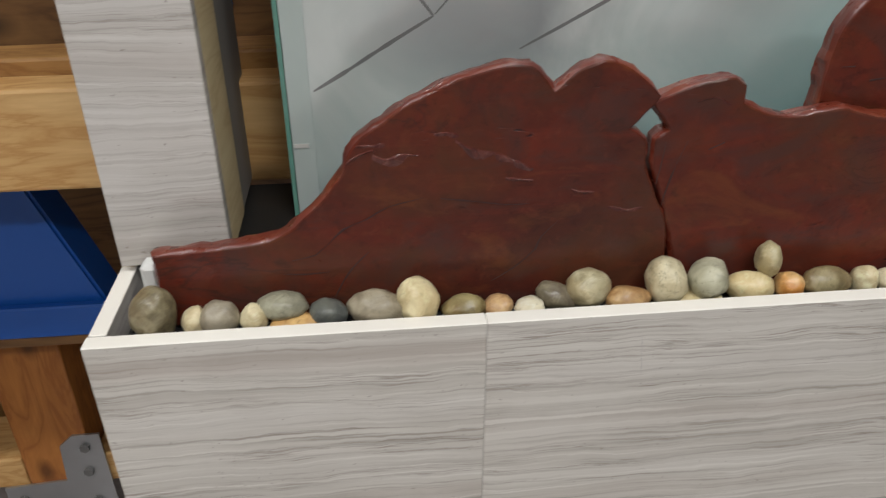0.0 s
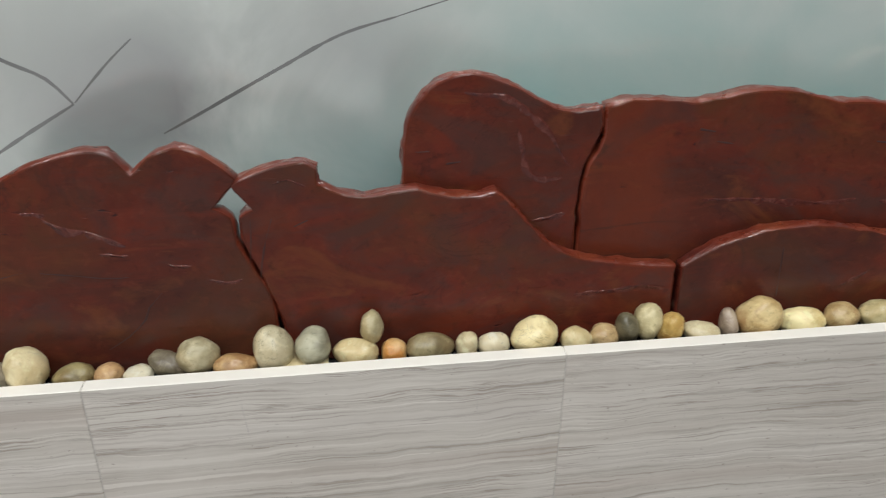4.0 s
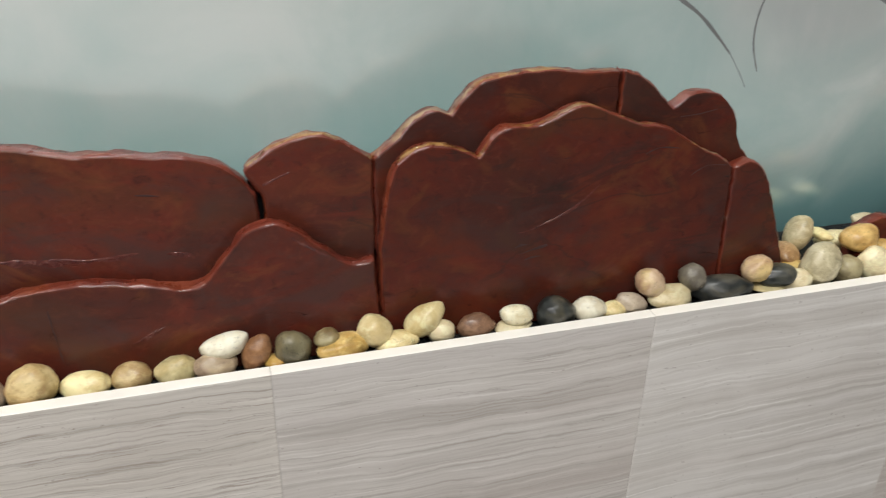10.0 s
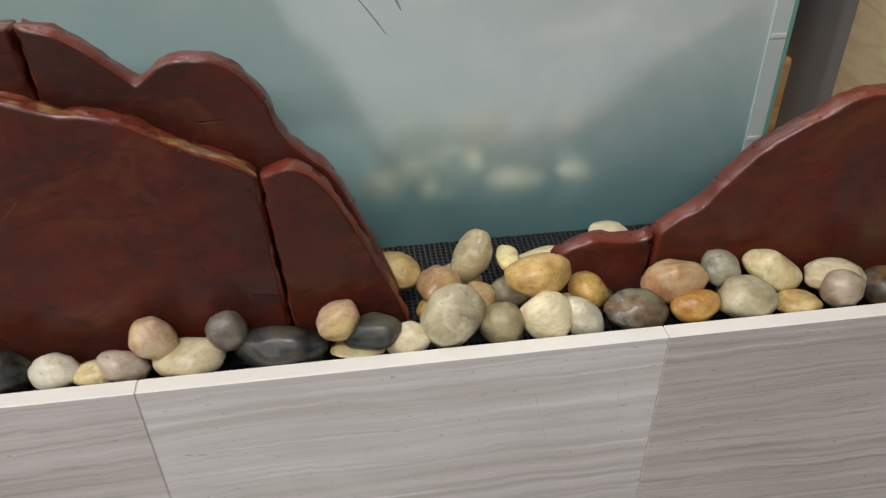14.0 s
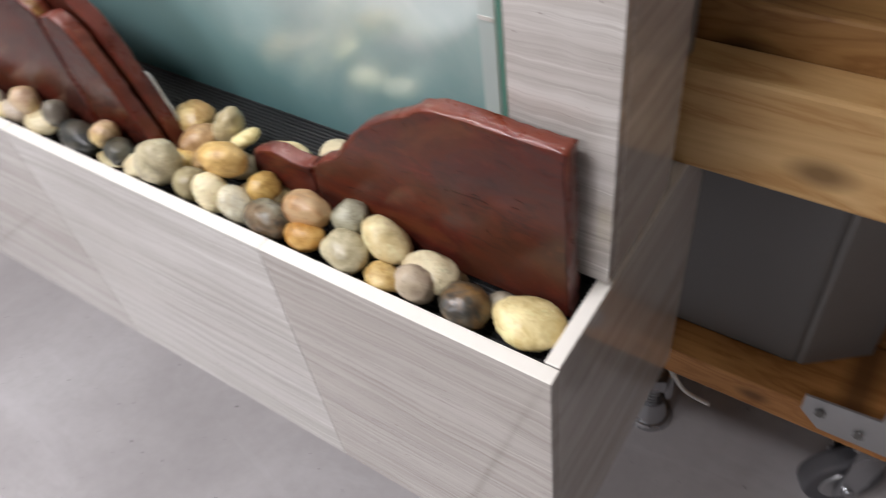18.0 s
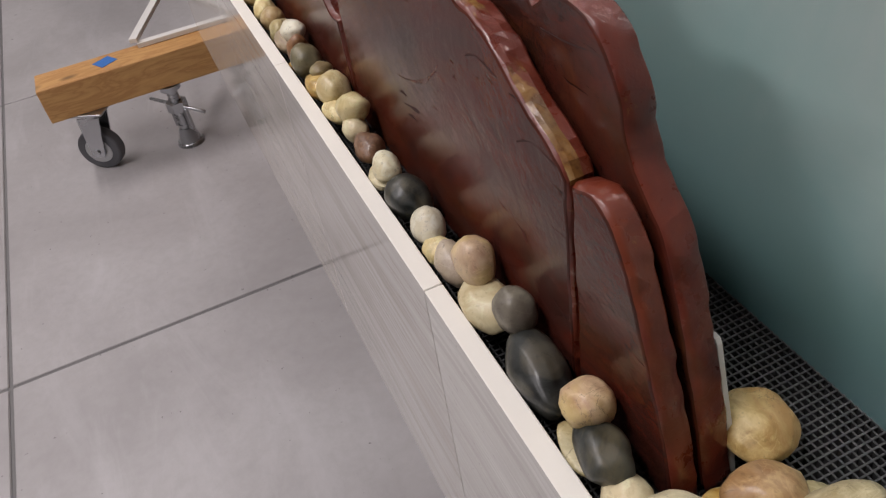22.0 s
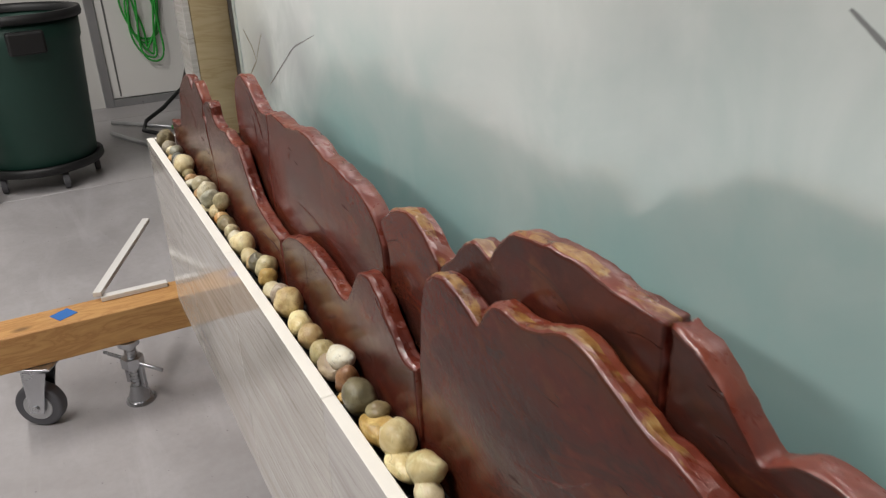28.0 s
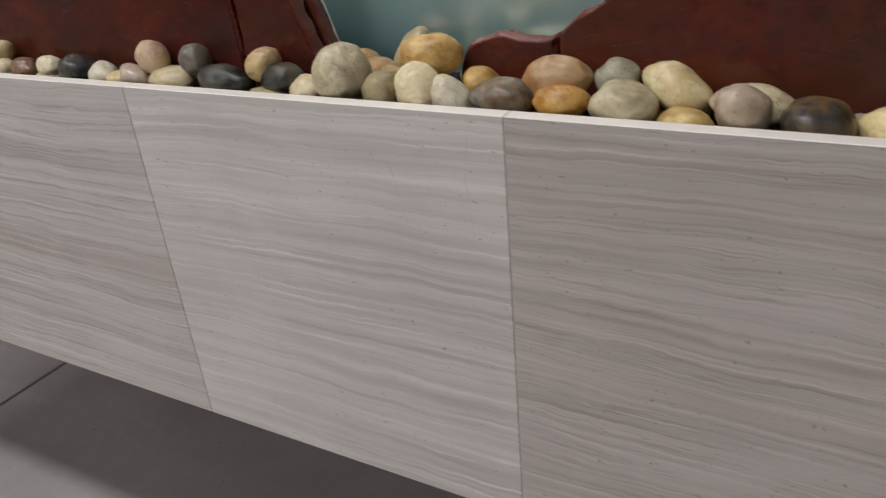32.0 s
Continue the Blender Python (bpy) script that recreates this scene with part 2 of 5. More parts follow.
def chip_material():
    """Freshly split, sealed red stone that catches the light on its facets."""
    m = Mat("split_red_stone", 0.12, 0.0, 0.6)
    v = m.coords()
    a = m.noise(v, 120, 5, 0.65, 0.8)
    c = m.ramp(a, [(0.3, (0.050, 0.014, 0.012)), (0.5, (0.095, 0.020, 0.014)), (0.68, (0.15, 0.048, 0.036))])
    m.color(c)
    m.bump(a, 0.8, 0.002)
    m.bump(m.noise(v, 420, 3, 0.6), 0.4, 0.0008)
    return m.m


STONES = {
    "ochre": ((0.46, 0.27, 0.075), (0.64, 0.43, 0.16), (0.38, 0.19, 0.05), 0.35, 0.5), "rust": ((0.44, 0.19, 0.06), (0.60, 0.33, 0.13), (0.60, 0.46, 0.28), 0.3, 0.6),
    "sand": ((0.47, 0.40, 0.265), (0.66, 0.58, 0.42), (0.30, 0.24, 0.15), 0.55, 0.4),
    # dark tone, light tone, third tone, speckles, marbling
    "olive": ((0.15, 0.115, 0.060), (0.31, 0.26, 0.15), (0.20, 0.12, 0.05), 0.3, 0.5), "cream": ((0.55, 0.44, 0.25), (0.75, 0.65, 0.44), (0.58, 0.42, 0.20), 0.15, 0.5),
    "taupe": ((0.25, 0.212, 0.170), (0.36, 0.312, 0.255), (0.22, 0.175, 0.135), 0.15, 0.3), "grey": ((0.235, 0.225, 0.190), (0.39, 0.375, 0.32), (0.16, 0.15, 0.12), 0.4, 0.35),
    "orange": ((0.40, 0.205, 0.07), (0.58, 0.385, 0.18), (0.30, 0.135, 0.05), 0.3, 0.6), "slate": ((0.065, 0.075, 0.078), (0.14, 0.155, 0.155), (0.20, 0.19, 0.16), 0.3, 0.3),
    "tan": ((0.45, 0.29, 0.095), (0.67, 0.51, 0.25), (0.42, 0.20, 0.06), 0.25, 0.6), "brown": ((0.19, 0.085, 0.038), (0.33, 0.17, 0.088), (0.10, 0.05, 0.035), 0.3, 0.5),
    "pale": ((0.40, 0.34, 0.21), (0.59, 0.52, 0.36), (0.50, 0.35, 0.16), 0.35, 0.4), "white": ((0.60, 0.54, 0.43), (0.78, 0.74, 0.65), (0.62, 0.48, 0.29), 0.5, 0.35),
    "mauve": ((0.30, 0.220, 0.185), (0.44, 0.355, 0.30), (0.52, 0.43, 0.32), 0.35, 0.5), "darkolive": ((0.10, 0.085, 0.045), (0.20, 0.175, 0.11), (0.26, 0.20, 0.10), 0.3, 0.4),
    "black": ((0.012, 0.015, 0.014), (0.036, 0.040, 0.037), (0.20, 0.17, 0.12), 0.1, 0.42), "pink": ((0.42, 0.235, 0.16), (0.62, 0.46, 0.33), (0.60, 0.45, 0.20), 0.3, 0.8),
    "speckled": ((0.055, 0.050, 0.036), (0.23, 0.21, 0.16), (0.34, 0.17, 0.06), 0.9, 0.6), "rusty": ((0.030, 0.029, 0.025), (0.10, 0.085, 0.06), (0.34, 0.17, 0.045), 0.2, 0.6),
    "darkgrey": ((0.125, 0.108, 0.085), (0.215, 0.190, 0.150), (0.10, 0.07, 0.06), 0.3, 0.4),
}


def stone_material(kind):
    lo, hi, third, specks, marble = STONES[kind]
    lo, hi, third = ((r, g, b * (0.86 if r > 0.12 else 1.0)) for r, g, b in (lo, hi, third))
    m = Mat(kind + "_river_stone", 0.38)
    v = m.coords()
    info = m.node("ShaderNodeObjectInfo")
    a = m.noise(v, 42, 7, 0.62, 0.8)
    sp = m.noise(v, 330, 3, 0.6)
    rub = m.noise(v, 58, 6, 0.66, 1.4)
    c = m.ramp(a, [(0.30, tuple(x * 0.72 for x in lo)), (0.42, lo), (0.60, hi), (0.70, tuple(min(0.8, x * 1.12) for x in hi))])
    big = m.noise(v, 24, 4, 0.6, 1.2)
    c = m.mix(m.span(big, 0.47, 0.62, 0, 0.95 * marble), c, third)
    c = m.mix(m.span(rub, 0.55, 0.68, 0, 0.30 + 0.45 * marble), c, tuple(0.55 * x + 0.25 * y for x, y in zip(third, lo)))
    pale = tuple(min(0.8, x * 1.25 + 0.008) for x in hi)
    skin = m.noise(v, 95, 5, 0.65, 0.6)
    c = m.mix(m.span(skin, 0.53, 0.66, 0, 0.50), c, pale)
    dark = tuple(x * 0.33 for x in lo)
    c = m.mix(m.span(sp, 0.60, 0.68, 0, 0.12 + 0.6 * specks), c, dark)
    vein = m.noise(v, 20, 5, 0.6, 2.2)
    ridge = m.math("ABSOLUTE", m.math("SUBTRACT", vein, 0.5), 0.0)
    crackle = m.span(m.noise(v, 15, 2), 0.52, 0.60)
    c = m.mix(m.math("MULTIPLY", m.span(ridge, 0.0, 0.008, 0.75, 0.0), crackle), c, dark)
    seam = m.math("ABSOLUTE", m.math("SUBTRACT", m.noise(v, 31, 4, 0.55, 1.0), 0.46), 0.0)
    c = m.mix(m.span(seam, 0.0, 0.009, 0.30, 0.0), c, pale)
    hsv = m.node("ShaderNodeHueSaturation")
    m.link(m.span(info.outputs["Random"], 0, 1, 0.88, 1.18), hsv.inputs["Value"])
    m.link(m.span(m.math("FRACT", m.math("MULTIPLY", info.outputs["Random"], 7.3), 0.0), 0, 1, 0.78, 1.12), hsv.inputs["Saturation"])
    m.link(c, hsv.inputs["Color"])
    m.color(hsv.outputs[0])
    m.rough(m.span(a, 0.3, 0.7, 0.28, 0.42))
    m.bump(a, 0.12, 0.003)
    m.bump(skin, 0.12, 0.0012)
    m.bump(sp, 0.10, 0.0005)
    return m.m


def wood_material(name, light, dark, axis=0, scale=1.0, rough=0.55):
    """Sawn softwood with grain along one axis (0 x, 1 y, 2 z)."""
    m = Mat(name, rough)
    s = [26.0 * scale] * 3
    s[axis] = 4.5 * scale
    v = m.coords(tuple(s))
    ring = m.noise(v, 1.0, 5, 0.55, 2.0)
    fs = [240.0] * 3
    fs[axis] = 12.0
    fine = m.noise(m.coords(tuple(fs)), 1.0, 3, 0.6)
    mid = tuple((a + b) / 2 for a, b in zip(light, dark))
    c = m.ramp(ring, [(0.3, light), (0.47, mid), (0.53, dark), (0.58, mid), (0.75, light)])
    c = m.mix(m.span(fine, 0.45, 0.75, 0, 0.35), c, dark)
    knot = m.node("ShaderNodeTexVoronoi")
    knot.voronoi_dimensions = "2D"
    ks = [13.0, 13.0, 13.0]
    ks[axis] = 7.0
    m.link(m.coords(tuple(ks), rot=(0 if axis == 1 else math.pi / 2, 0, 0)), knot.inputs["Vector"])
    knot.inputs["Scale"].default_value = 0.8
    kd = tuple(x * 0.35 for x in dark)
    c = m.mix(m.span(knot.outputs["Distance"], 0.04, 0.15, 0.85, 0.0), c, kd)
    m.color(c)
    m.bump(fine, 0.12, 0.001)
    return m.m


def glass_material():
    """Back-painted frosted glass: grey mist with teal hills low down, darker towards the foot."""
    m = Mat("misty_frosted_glass", 0.17, 0.0, 0.5)
    m.b.inputs["IOR"].default_value = 4.2
    v = m.coords((1, 1, 1), False)
    sep = m.node("ShaderNodeSeparateXYZ")
    m.link(v, sep.inputs[0])
    hills = [(0.15, 0.02), (0.36, 0.03), (0.48, 0.09), (0.58, 0.185), (0.75, 0.180), (0.95, 0.145), (1.08, 0.20), (1.28, 0.215), (1.37, 0.13), (1.47, 0.095), (1.56, 0.095), (1.66, 0.125)]
    edge = m.ramp(m.math("DIVIDE", sep.outputs[0], 1.8), [(x / 1.8, (h, h, h)) for x, h in hills], "B_SPLINE")
    above = m.math("SUBTRACT", sep.outputs[2], edge)
    soft = m.noise(v, 9, 5, 0.55, 0.6)
    above = m.math("ADD", above, m.math("MULTIPLY", m.math("SUBTRACT", soft, 0.5), 0.12))
    mist = m.mix(m.span(soft, 0.35, 0.65), (0.64, 0.71, 0.685), (0.82, 0.89, 0.86))
    cloud = m.noise(m.coords((1, 1, 1.8), False), 3.2, 4, 0.5, 0.5)
    mist = m.mix(m.span(cloud, 0.54, 0.70, 0, 0.4), mist, (0.42, 0.46, 0.465))
    streak = m.noise(m.coords((70, 1, 1.2), False), 1.0, 3)
    mist = m.mix(m.span(streak, 0.5, 0.8, 0, 0.25), mist, (0.82, 0.83, 0.81))
    # pale and dark patches set by position over the mist
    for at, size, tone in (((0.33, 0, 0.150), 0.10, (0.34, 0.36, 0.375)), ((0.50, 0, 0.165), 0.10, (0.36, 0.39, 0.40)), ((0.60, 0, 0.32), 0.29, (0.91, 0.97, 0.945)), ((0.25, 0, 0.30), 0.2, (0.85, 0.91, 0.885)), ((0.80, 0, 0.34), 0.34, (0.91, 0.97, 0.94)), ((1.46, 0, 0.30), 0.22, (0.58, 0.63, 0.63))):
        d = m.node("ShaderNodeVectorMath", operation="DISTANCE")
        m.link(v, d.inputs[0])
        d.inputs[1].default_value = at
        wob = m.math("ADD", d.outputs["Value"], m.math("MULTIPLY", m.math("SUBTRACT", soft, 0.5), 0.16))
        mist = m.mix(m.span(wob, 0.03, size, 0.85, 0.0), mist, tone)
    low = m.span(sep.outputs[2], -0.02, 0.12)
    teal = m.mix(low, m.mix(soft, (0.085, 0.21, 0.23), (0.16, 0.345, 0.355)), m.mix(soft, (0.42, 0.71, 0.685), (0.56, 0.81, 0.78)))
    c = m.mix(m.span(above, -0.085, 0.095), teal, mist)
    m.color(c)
    m.rough(m.span(soft, 0.3, 0.7, 0.15, 0.21))
    m.bump(streak, 0.015, 0.001)
    return m.m


def concrete_material():
    m = Mat("grey_concrete", 0.55)
    v = m.coords((1, 1, 1), False)
    a = m.noise(v, 2.2, 6, 0.6, 0.5)
    b = m.noise(v, 45, 6, 0.65)
    c = m.ramp(a, [(0.3, (0.31, 0.293, 0.295)), (0.55, (0.40, 0.381, 0.386)), (0.75, (0.455, 0.440, 0.447))])
    c = m.mix(m.span(b, 0.4, 0.75, 0, 0.3), c, (0.28, 0.265, 0.255))
    trace = m.noise(m.coords((0.8, 3.0, 1), False, rot=(0, 0, 0.5)), 2.5, 6, 0.65, 1.0)
    c = m.mix(m.span(trace, 0.52, 0.70, 0, 0.4), c, (0.50, 0.485, 0.50))
    spot = m.noise(v, 70, 2)
    c = m.mix(m.span(spot, 0.72, 0.75, 0, 0.7), c, (0.10, 0.095, 0.09))
    m.color(c)
    m.rough(m.span(a, 0.3, 0.7, 0.30, 0.50))
    m.bump(b, 0.1, 0.001)
    return m.m


M_TILE, M_TILE_LIGHT, M_TILE_BROWN = tile_material("grey_limestone", (1.02, 1.0, 0.99), 0.8), tile_material("light_limestone", (1.11, 1.105, 1.10), 0.3), tile_material("brown_limestone", (0.93, 0.89, 0.865), 0.75)
M_TILE_PALE = tile_material("pale_limestone", (1.075, 1.05, 1.015), 1.32)
M_SLAB, M_SLAB_DEEP = slab_material("sealed_red_stone", 1.08), slab_material("deep_red_stone", 0.84)
M_EDGE, M_EDGE_GILT, M_GLASS, M_FLOOR = edge_material("chiselled_slab_edge", 0.02), edge_material("crusted_slab_edge", 0.20), glass_material(), concrete_material()
M_STONE = {k: stone_material(k) for k in STONES}
M_FIR = wood_material("fir_timber", (0.70, 0.455, 0.20), (0.50, 0.27, 0.09), 0)
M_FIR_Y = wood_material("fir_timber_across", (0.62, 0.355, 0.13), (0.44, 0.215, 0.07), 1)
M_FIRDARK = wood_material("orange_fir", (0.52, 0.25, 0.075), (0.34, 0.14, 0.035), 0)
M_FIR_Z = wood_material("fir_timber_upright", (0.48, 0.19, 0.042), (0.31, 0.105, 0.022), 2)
M_PLY = wood_material("dark_plywood", (0.25, 0.125, 0.042), (0.11, 0.048, 0.015), 0, 0.6)
M_AMBER = wood_material("amber_fir", (0.46, 0.255, 0.085), (0.27, 0.125, 0.036), 0)
M_PLYPALE = wood_material("pale_plywood", (0.60, 0.49, 0.29), (0.47, 0.35, 0.19), 1, 0.9)
M_TILEEDGE = plain("sawn_limestone_edge", (0.87, 0.84, 0.775), 0.5, 0, 0.06, 60)
M_BLACK = plain("black_plastic", (0.010, 0.0105, 0.011), 0.5)
M_GRATE = plain("dark_grey_plastic", (0.030, 0.031, 0.032), 0.45)
M_BLUE = plain("blue_paint", (0.010, 0.095, 0.42), 0.4, 0, 0.15, 20)
M_STEEL = plain("galvanised_steel", (0.52, 0.53, 0.54), 0.35, 0.9, 0.15, 40)
M_ZINC = plain("zinc_steel", (0.50, 0.51, 0.53), 0.28, 1.0, 0.1, 60)
M_RUBBER = plain("grey_rubber", (0.10, 0.10, 0.11), 0.6)
M_JOINT = plain("joint_filler", (0.17, 0.165, 0.165), 0.7)
M_GREEN = plain("dark_green_plastic", (0.010, 0.050, 0.036), 0.5, 0, 0.3, 9)
M_WHITE = plain("white_paint", (0.74, 0.73, 0.70), 0.5, 0, 0.04, 6)
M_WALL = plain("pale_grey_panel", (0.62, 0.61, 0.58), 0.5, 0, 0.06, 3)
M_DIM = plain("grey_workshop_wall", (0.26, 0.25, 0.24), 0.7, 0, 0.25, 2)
M_CRACK = plain("hairline_crack", (0.47, 0.44, 0.42), 0.8, 0, 0.2, 60)
M_SCAR = plain("dark_red_scar", (0.042, 0.013, 0.010), 0.75, 0, 0.4, 200, 0.3)
M_CHIP = chip_material()
M_GROUT = plain("grey_grout", (0.52, 0.495, 0.47), 0.8, 0, 0.15, 90)
M_FOAM = plain("white_foam", (0.72, 0.72, 0.70), 0.7, 0, 0.1, 80)
M_STRIP = plain("silvered_glass", (0.60, 0.69, 0.67), 0.14, 0.15, 0.25, 18, 0)
M_GREYBOX = plain("dark_grey_panel", (0.135, 0.132, 0.128), 0.55, 0, 0.15, 8)
M_GREYMID = plain("mid_grey_panel", (0.19, 0.185, 0.18), 0.5)
M_SHADED_SIDE = plain("shaded_grey_board", (0.22, 0.205, 0.19), 0.6, 0, 0.2, 20)
M_CABLE = plain("green_cable", (0.03, 0.36, 0.05), 0.4)
M_TAPE = plain("blue_tape", (0.03, 0.16, 0.50), 0.6)
M_GLASSEDGE = plain("green_glass_edge", (0.16, 0.36, 0.30), 0.12, 0, 0.2, 25)
M_SILVER = plain("etched_mirror", (0.46, 0.48, 0.48), 0.16, 0.65, 0.15, 60, 0)


# ---- shape helpers ----
def mesh_of(bm, name, mats, smooth=False):
    me = bpy.data.meshes.new(name)
    bm.normal_update()
    bm.to_mesh(me)
    bm.free()
    for m in mats if isinstance(mats, (list, tuple)) else [mats]:
        me.materials.append(m)
    if smooth:
        for p in me.polygons:
            p.use_smooth = True
    return me


def part(name, bm, material, parent, label="", smooth=False, at=None):
    """Links a bmesh as one mesh object under a thing or a part."""
    ob = new(name, mesh_of(bm, name, material, smooth))
    if at is not None:
        ob.matrix_world = at
    if parent is not None:
        ob.parent = parent
    if label:
        tagged(ob, label)
    return ob


def thing(name, label, category, group="", kind="", at=(0, 0, 0)):
    ob = new(name)
    ob.location = at
    return tagged(ob, label, category, group, kind)


def box(x0, x1, y0, y1, z0, z1, bevel=0.0, bm=None, seg=1):
    own = bm is None
    bm = bm or bmesh.new()
    got = bmesh.ops.create_cube(bm, size=1.0)["verts"]
    for v in got:
        v.co = Vector(((x0 + x1) / 2 + v.co.x * (x1 - x0), (y0 + y1) / 2 + v.co.y * (y1 - y0), (z0 + z1) / 2 + v.co.z * (z1 - z0)))
    if bevel:
        edges = list({e for v in got for e in v.link_edges})
        bmesh.ops.bevel(bm, geom=edges, offset=bevel, segments=seg, affect="EDGES", profile=0.5)
    return bm


def cyl(r, h, at=(0, 0, 0), axis="z", r2=None, seg=24, bm=None, bevel=0.0):
    bm = bm or bmesh.new()
    rot = {"z": Matrix(), "x": Matrix.Rotation(radians(90), 4, "Y"), "y": Matrix.Rotation(radians(-90), 4, "X")}[axis]
    got = bmesh.ops.create_cone(bm, cap_ends=True, segments=seg, radius1=r, radius2=r if r2 is None else r2, depth=h, matrix=Matrix.Translation(at) @ rot)["verts"]
    if bevel:
        edges = list({e for v in got for e in v.link_edges if len(e.link_faces) == 2 and e.calc_face_angle(0) > 0.8})
        bmesh.ops.bevel(bm, geom=edges, offset=bevel, segments=2, affect="EDGES", profile=0.5)
    return bm


def tube(points, r, seg=8, closed=False, bm=None):
    """A round rod along points."""
    bm = bm or bmesh.new()
    pts = [Vector(p) for p in points]
    rings = []
    for i, p in enumerate(pts):
        d = (pts[min(i + 1, len(pts) - 1)] - pts[max(i - 1, 0)]).normalized()
        u = d.cross(Vector((0.13, 0.31, 0.94))).normalized()
        w = d.cross(u)
        rings.append([bm.verts.new(p + r * (math.cos(a) * u + math.sin(a) * w)) for a in [2 * math.pi * k / seg for k in range(seg)]])
    for a, b in zip(rings, rings[1:]):
        for k in range(seg):
            bm.faces.new((a[k], a[(k + 1) % seg], b[(k + 1) % seg], b[k]))
    if not closed:
        bm.faces.new(rings[0][::-1])
        bm.faces.new(rings[-1])
    return bm


def spline(ctrl, step, closed=True):
    """Points at even steps along a Catmull-Rom curve; a control point with a third value is a hard corner."""
    n = len(ctrl)
    out = []
    for i in range(n if closed else n - 1):
        p0, p1, p2, p3 = (ctrl[(i + k) % n if closed else min(max(i + k, 0), n - 1)] for k in (-1, 0, 1, 2))
        if len(p1) > 2:
            p0 = p1
        if len(p2) > 2:
            p3 = p2
        a, b, c, d = (np.array(p[:2], float) for p in (p0, p1, p2, p3))
        m = max(1, int(np.linalg.norm(c - b) / step))
        for k in range(m):
            t = k / m
            out.append(0.5 * (2 * b + (c - a) * t + (2 * a - 5 * b + 4 * c - d) * t * t + (3 * b - a - 3 * c + d) * t ** 3))
    return np.array(out)

# ---- the room ----
X0, X1, Y0, Y1, TOP = -3.7, 5.2, -4.2, 3.2, 3.1


def wall(name, x0, x1, y0, y1, z0, z1, mat, label):
    ob = part(name, box(x0, x1, y0, y1, z0, z1), mat, None)
    return tagged(ob, label, "wall", kind="structure")


floor_bm = bmesh.new()
JX, JY = 0.300, -0.560      # one crossing of the saw cuts in the slab
xs = [X0 - 0.2] + [JX + k * 1.22 for k in range(-3, 4)] + [X1 + 0.2]
ys = [Y0 - 0.2] + [JY + k * 1.22 for k in range(-3, 4) if Y0 < JY + k * 1.22 < Y1] + [Y1 + 0.2]
for xa, xb in zip(xs, xs[1:]):
    for ya, yb in zip(ys, ys[1:]):
        box(xa + 0.0036, xb - 0.0036, ya + 0.0036, yb - 0.0036, -0.1, 0.0, 0.002, floor_bm)
floor = tagged(part("floor", floor_bm, M_FLOOR, None), "bare grey concrete floor with sawn joints", "floor", kind="structure")
tagged(part("floor_joint", box(X0 - 0.2, X1 + 0.2, Y0 - 0.2, Y1 + 0.2, -0.12, -0.0035), M_JOINT, floor), "grey joint filler")
wall("wall_west", X0 - 0.15, X0, Y0, Y1, 0, TOP, M_WALL, "pale painted workshop wall")
# the next three walls are unseen, added to close the room in darker grey
wall("wall_east", X1, X1 + 0.15, Y0, Y1, 0, TOP, M_DIM, "unseen workshop wall in darker grey")
wall("wall_south", X0 - 0.15, X1 + 0.15, Y0 - 0.15, Y0, 0, TOP, M_DIM, "unseen workshop wall in darker grey")
wall("wall_north", X0 - 0.15, X1 + 0.15, Y1, Y1 + 0.15, 0, TOP, M_DIM, "unseen workshop wall in darker grey")
tagged(part("ceiling", box(X0 - 0.15, X1 + 0.15, Y0 - 0.15, Y1 + 0.15, TOP, TOP + 0.1), M_WHITE, None), "plain white workshop ceiling", "ceiling", kind="structure")

# unseen fluorescent fixtures under the ceiling; the weak fifth is an added fill lamp
for lx, ly, share in ((-1.2, -0.9, 1), (0.9, -0.9, 1), (-1.2, -2.8, 1), (0.9, -2.8, 1), (4.3, -0.5, 0.06)):
    fx = thing("ceiling_light", "unseen white fluorescent tube fixture under the ceiling, the fifth added as fill", "ceiling light", "ceiling lights", at=(lx, ly, TOP))
    part("housing", box(-0.62, 0.62, -0.15, 0.15, -0.06, 0.0, 0.006), M_WHITE, fx)
    ld = bpy.data.lights.new("tube_light", "AREA")
    ld.shape, ld.size, ld.size_y, ld.energy, ld.color = "RECTANGLE", 1.15, 0.22, TUBE_POWER * share, (1.0, 0.985, 0.95)
    lo = new("tube_light", ld)
    lo.location = (lx, ly, TOP - 0.075)

# ---- the planter ----
FACE = -0.0045
ENDS = (0.0800, 1.7560)
SEAMS = [ENDS[0]] + [0.3055 * k for k in range(1, 6)] + [ENDS[1]]
DEEP = 0.300
planter = thing("planter_trough", "long planter trough clad in polished grey vein-cut limestone tiles", "planter", at=(0, 0, RIM + 0.002))


def tile(x0, x1, y0, y1, z0, z1, parent, bevel=0.0005, stone=None):
    bm = box(x0, x1, y0, y1, z0, z1, bevel)
    for f in bm.faces:
        if f.normal.z > 0.3:
            f.material_index = 1
    return part("tile", bm, [stone or M_TILE, M_TILEEDGE], parent)


for k, (a, b) in enumerate(zip(SEAMS, SEAMS[1:])):
    tile(a + 0.0002, b - 0.0002, FACE, FACE + 0.0110, -DEEP, 0.0, planter, stone=(M_TILE_PALE, M_TILE_PALE, M_TILE_PALE, M_TILE, M_TILE_LIGHT, M_TILE_BROWN)[k])
    if k:
        part("grout", box(a - 0.0002, a + 0.0002, FACE + 0.0004, FACE + 0.0105, -DEEP + 0.001, -0.0008), M_GROUT, planter)
for xa in (ENDS[0] + 0.001, ENDS[1] - 0.011):
    tile(xa, xa + 0.010, FACE + 0.0120, 0.25, -DEEP, 0.0, planter)
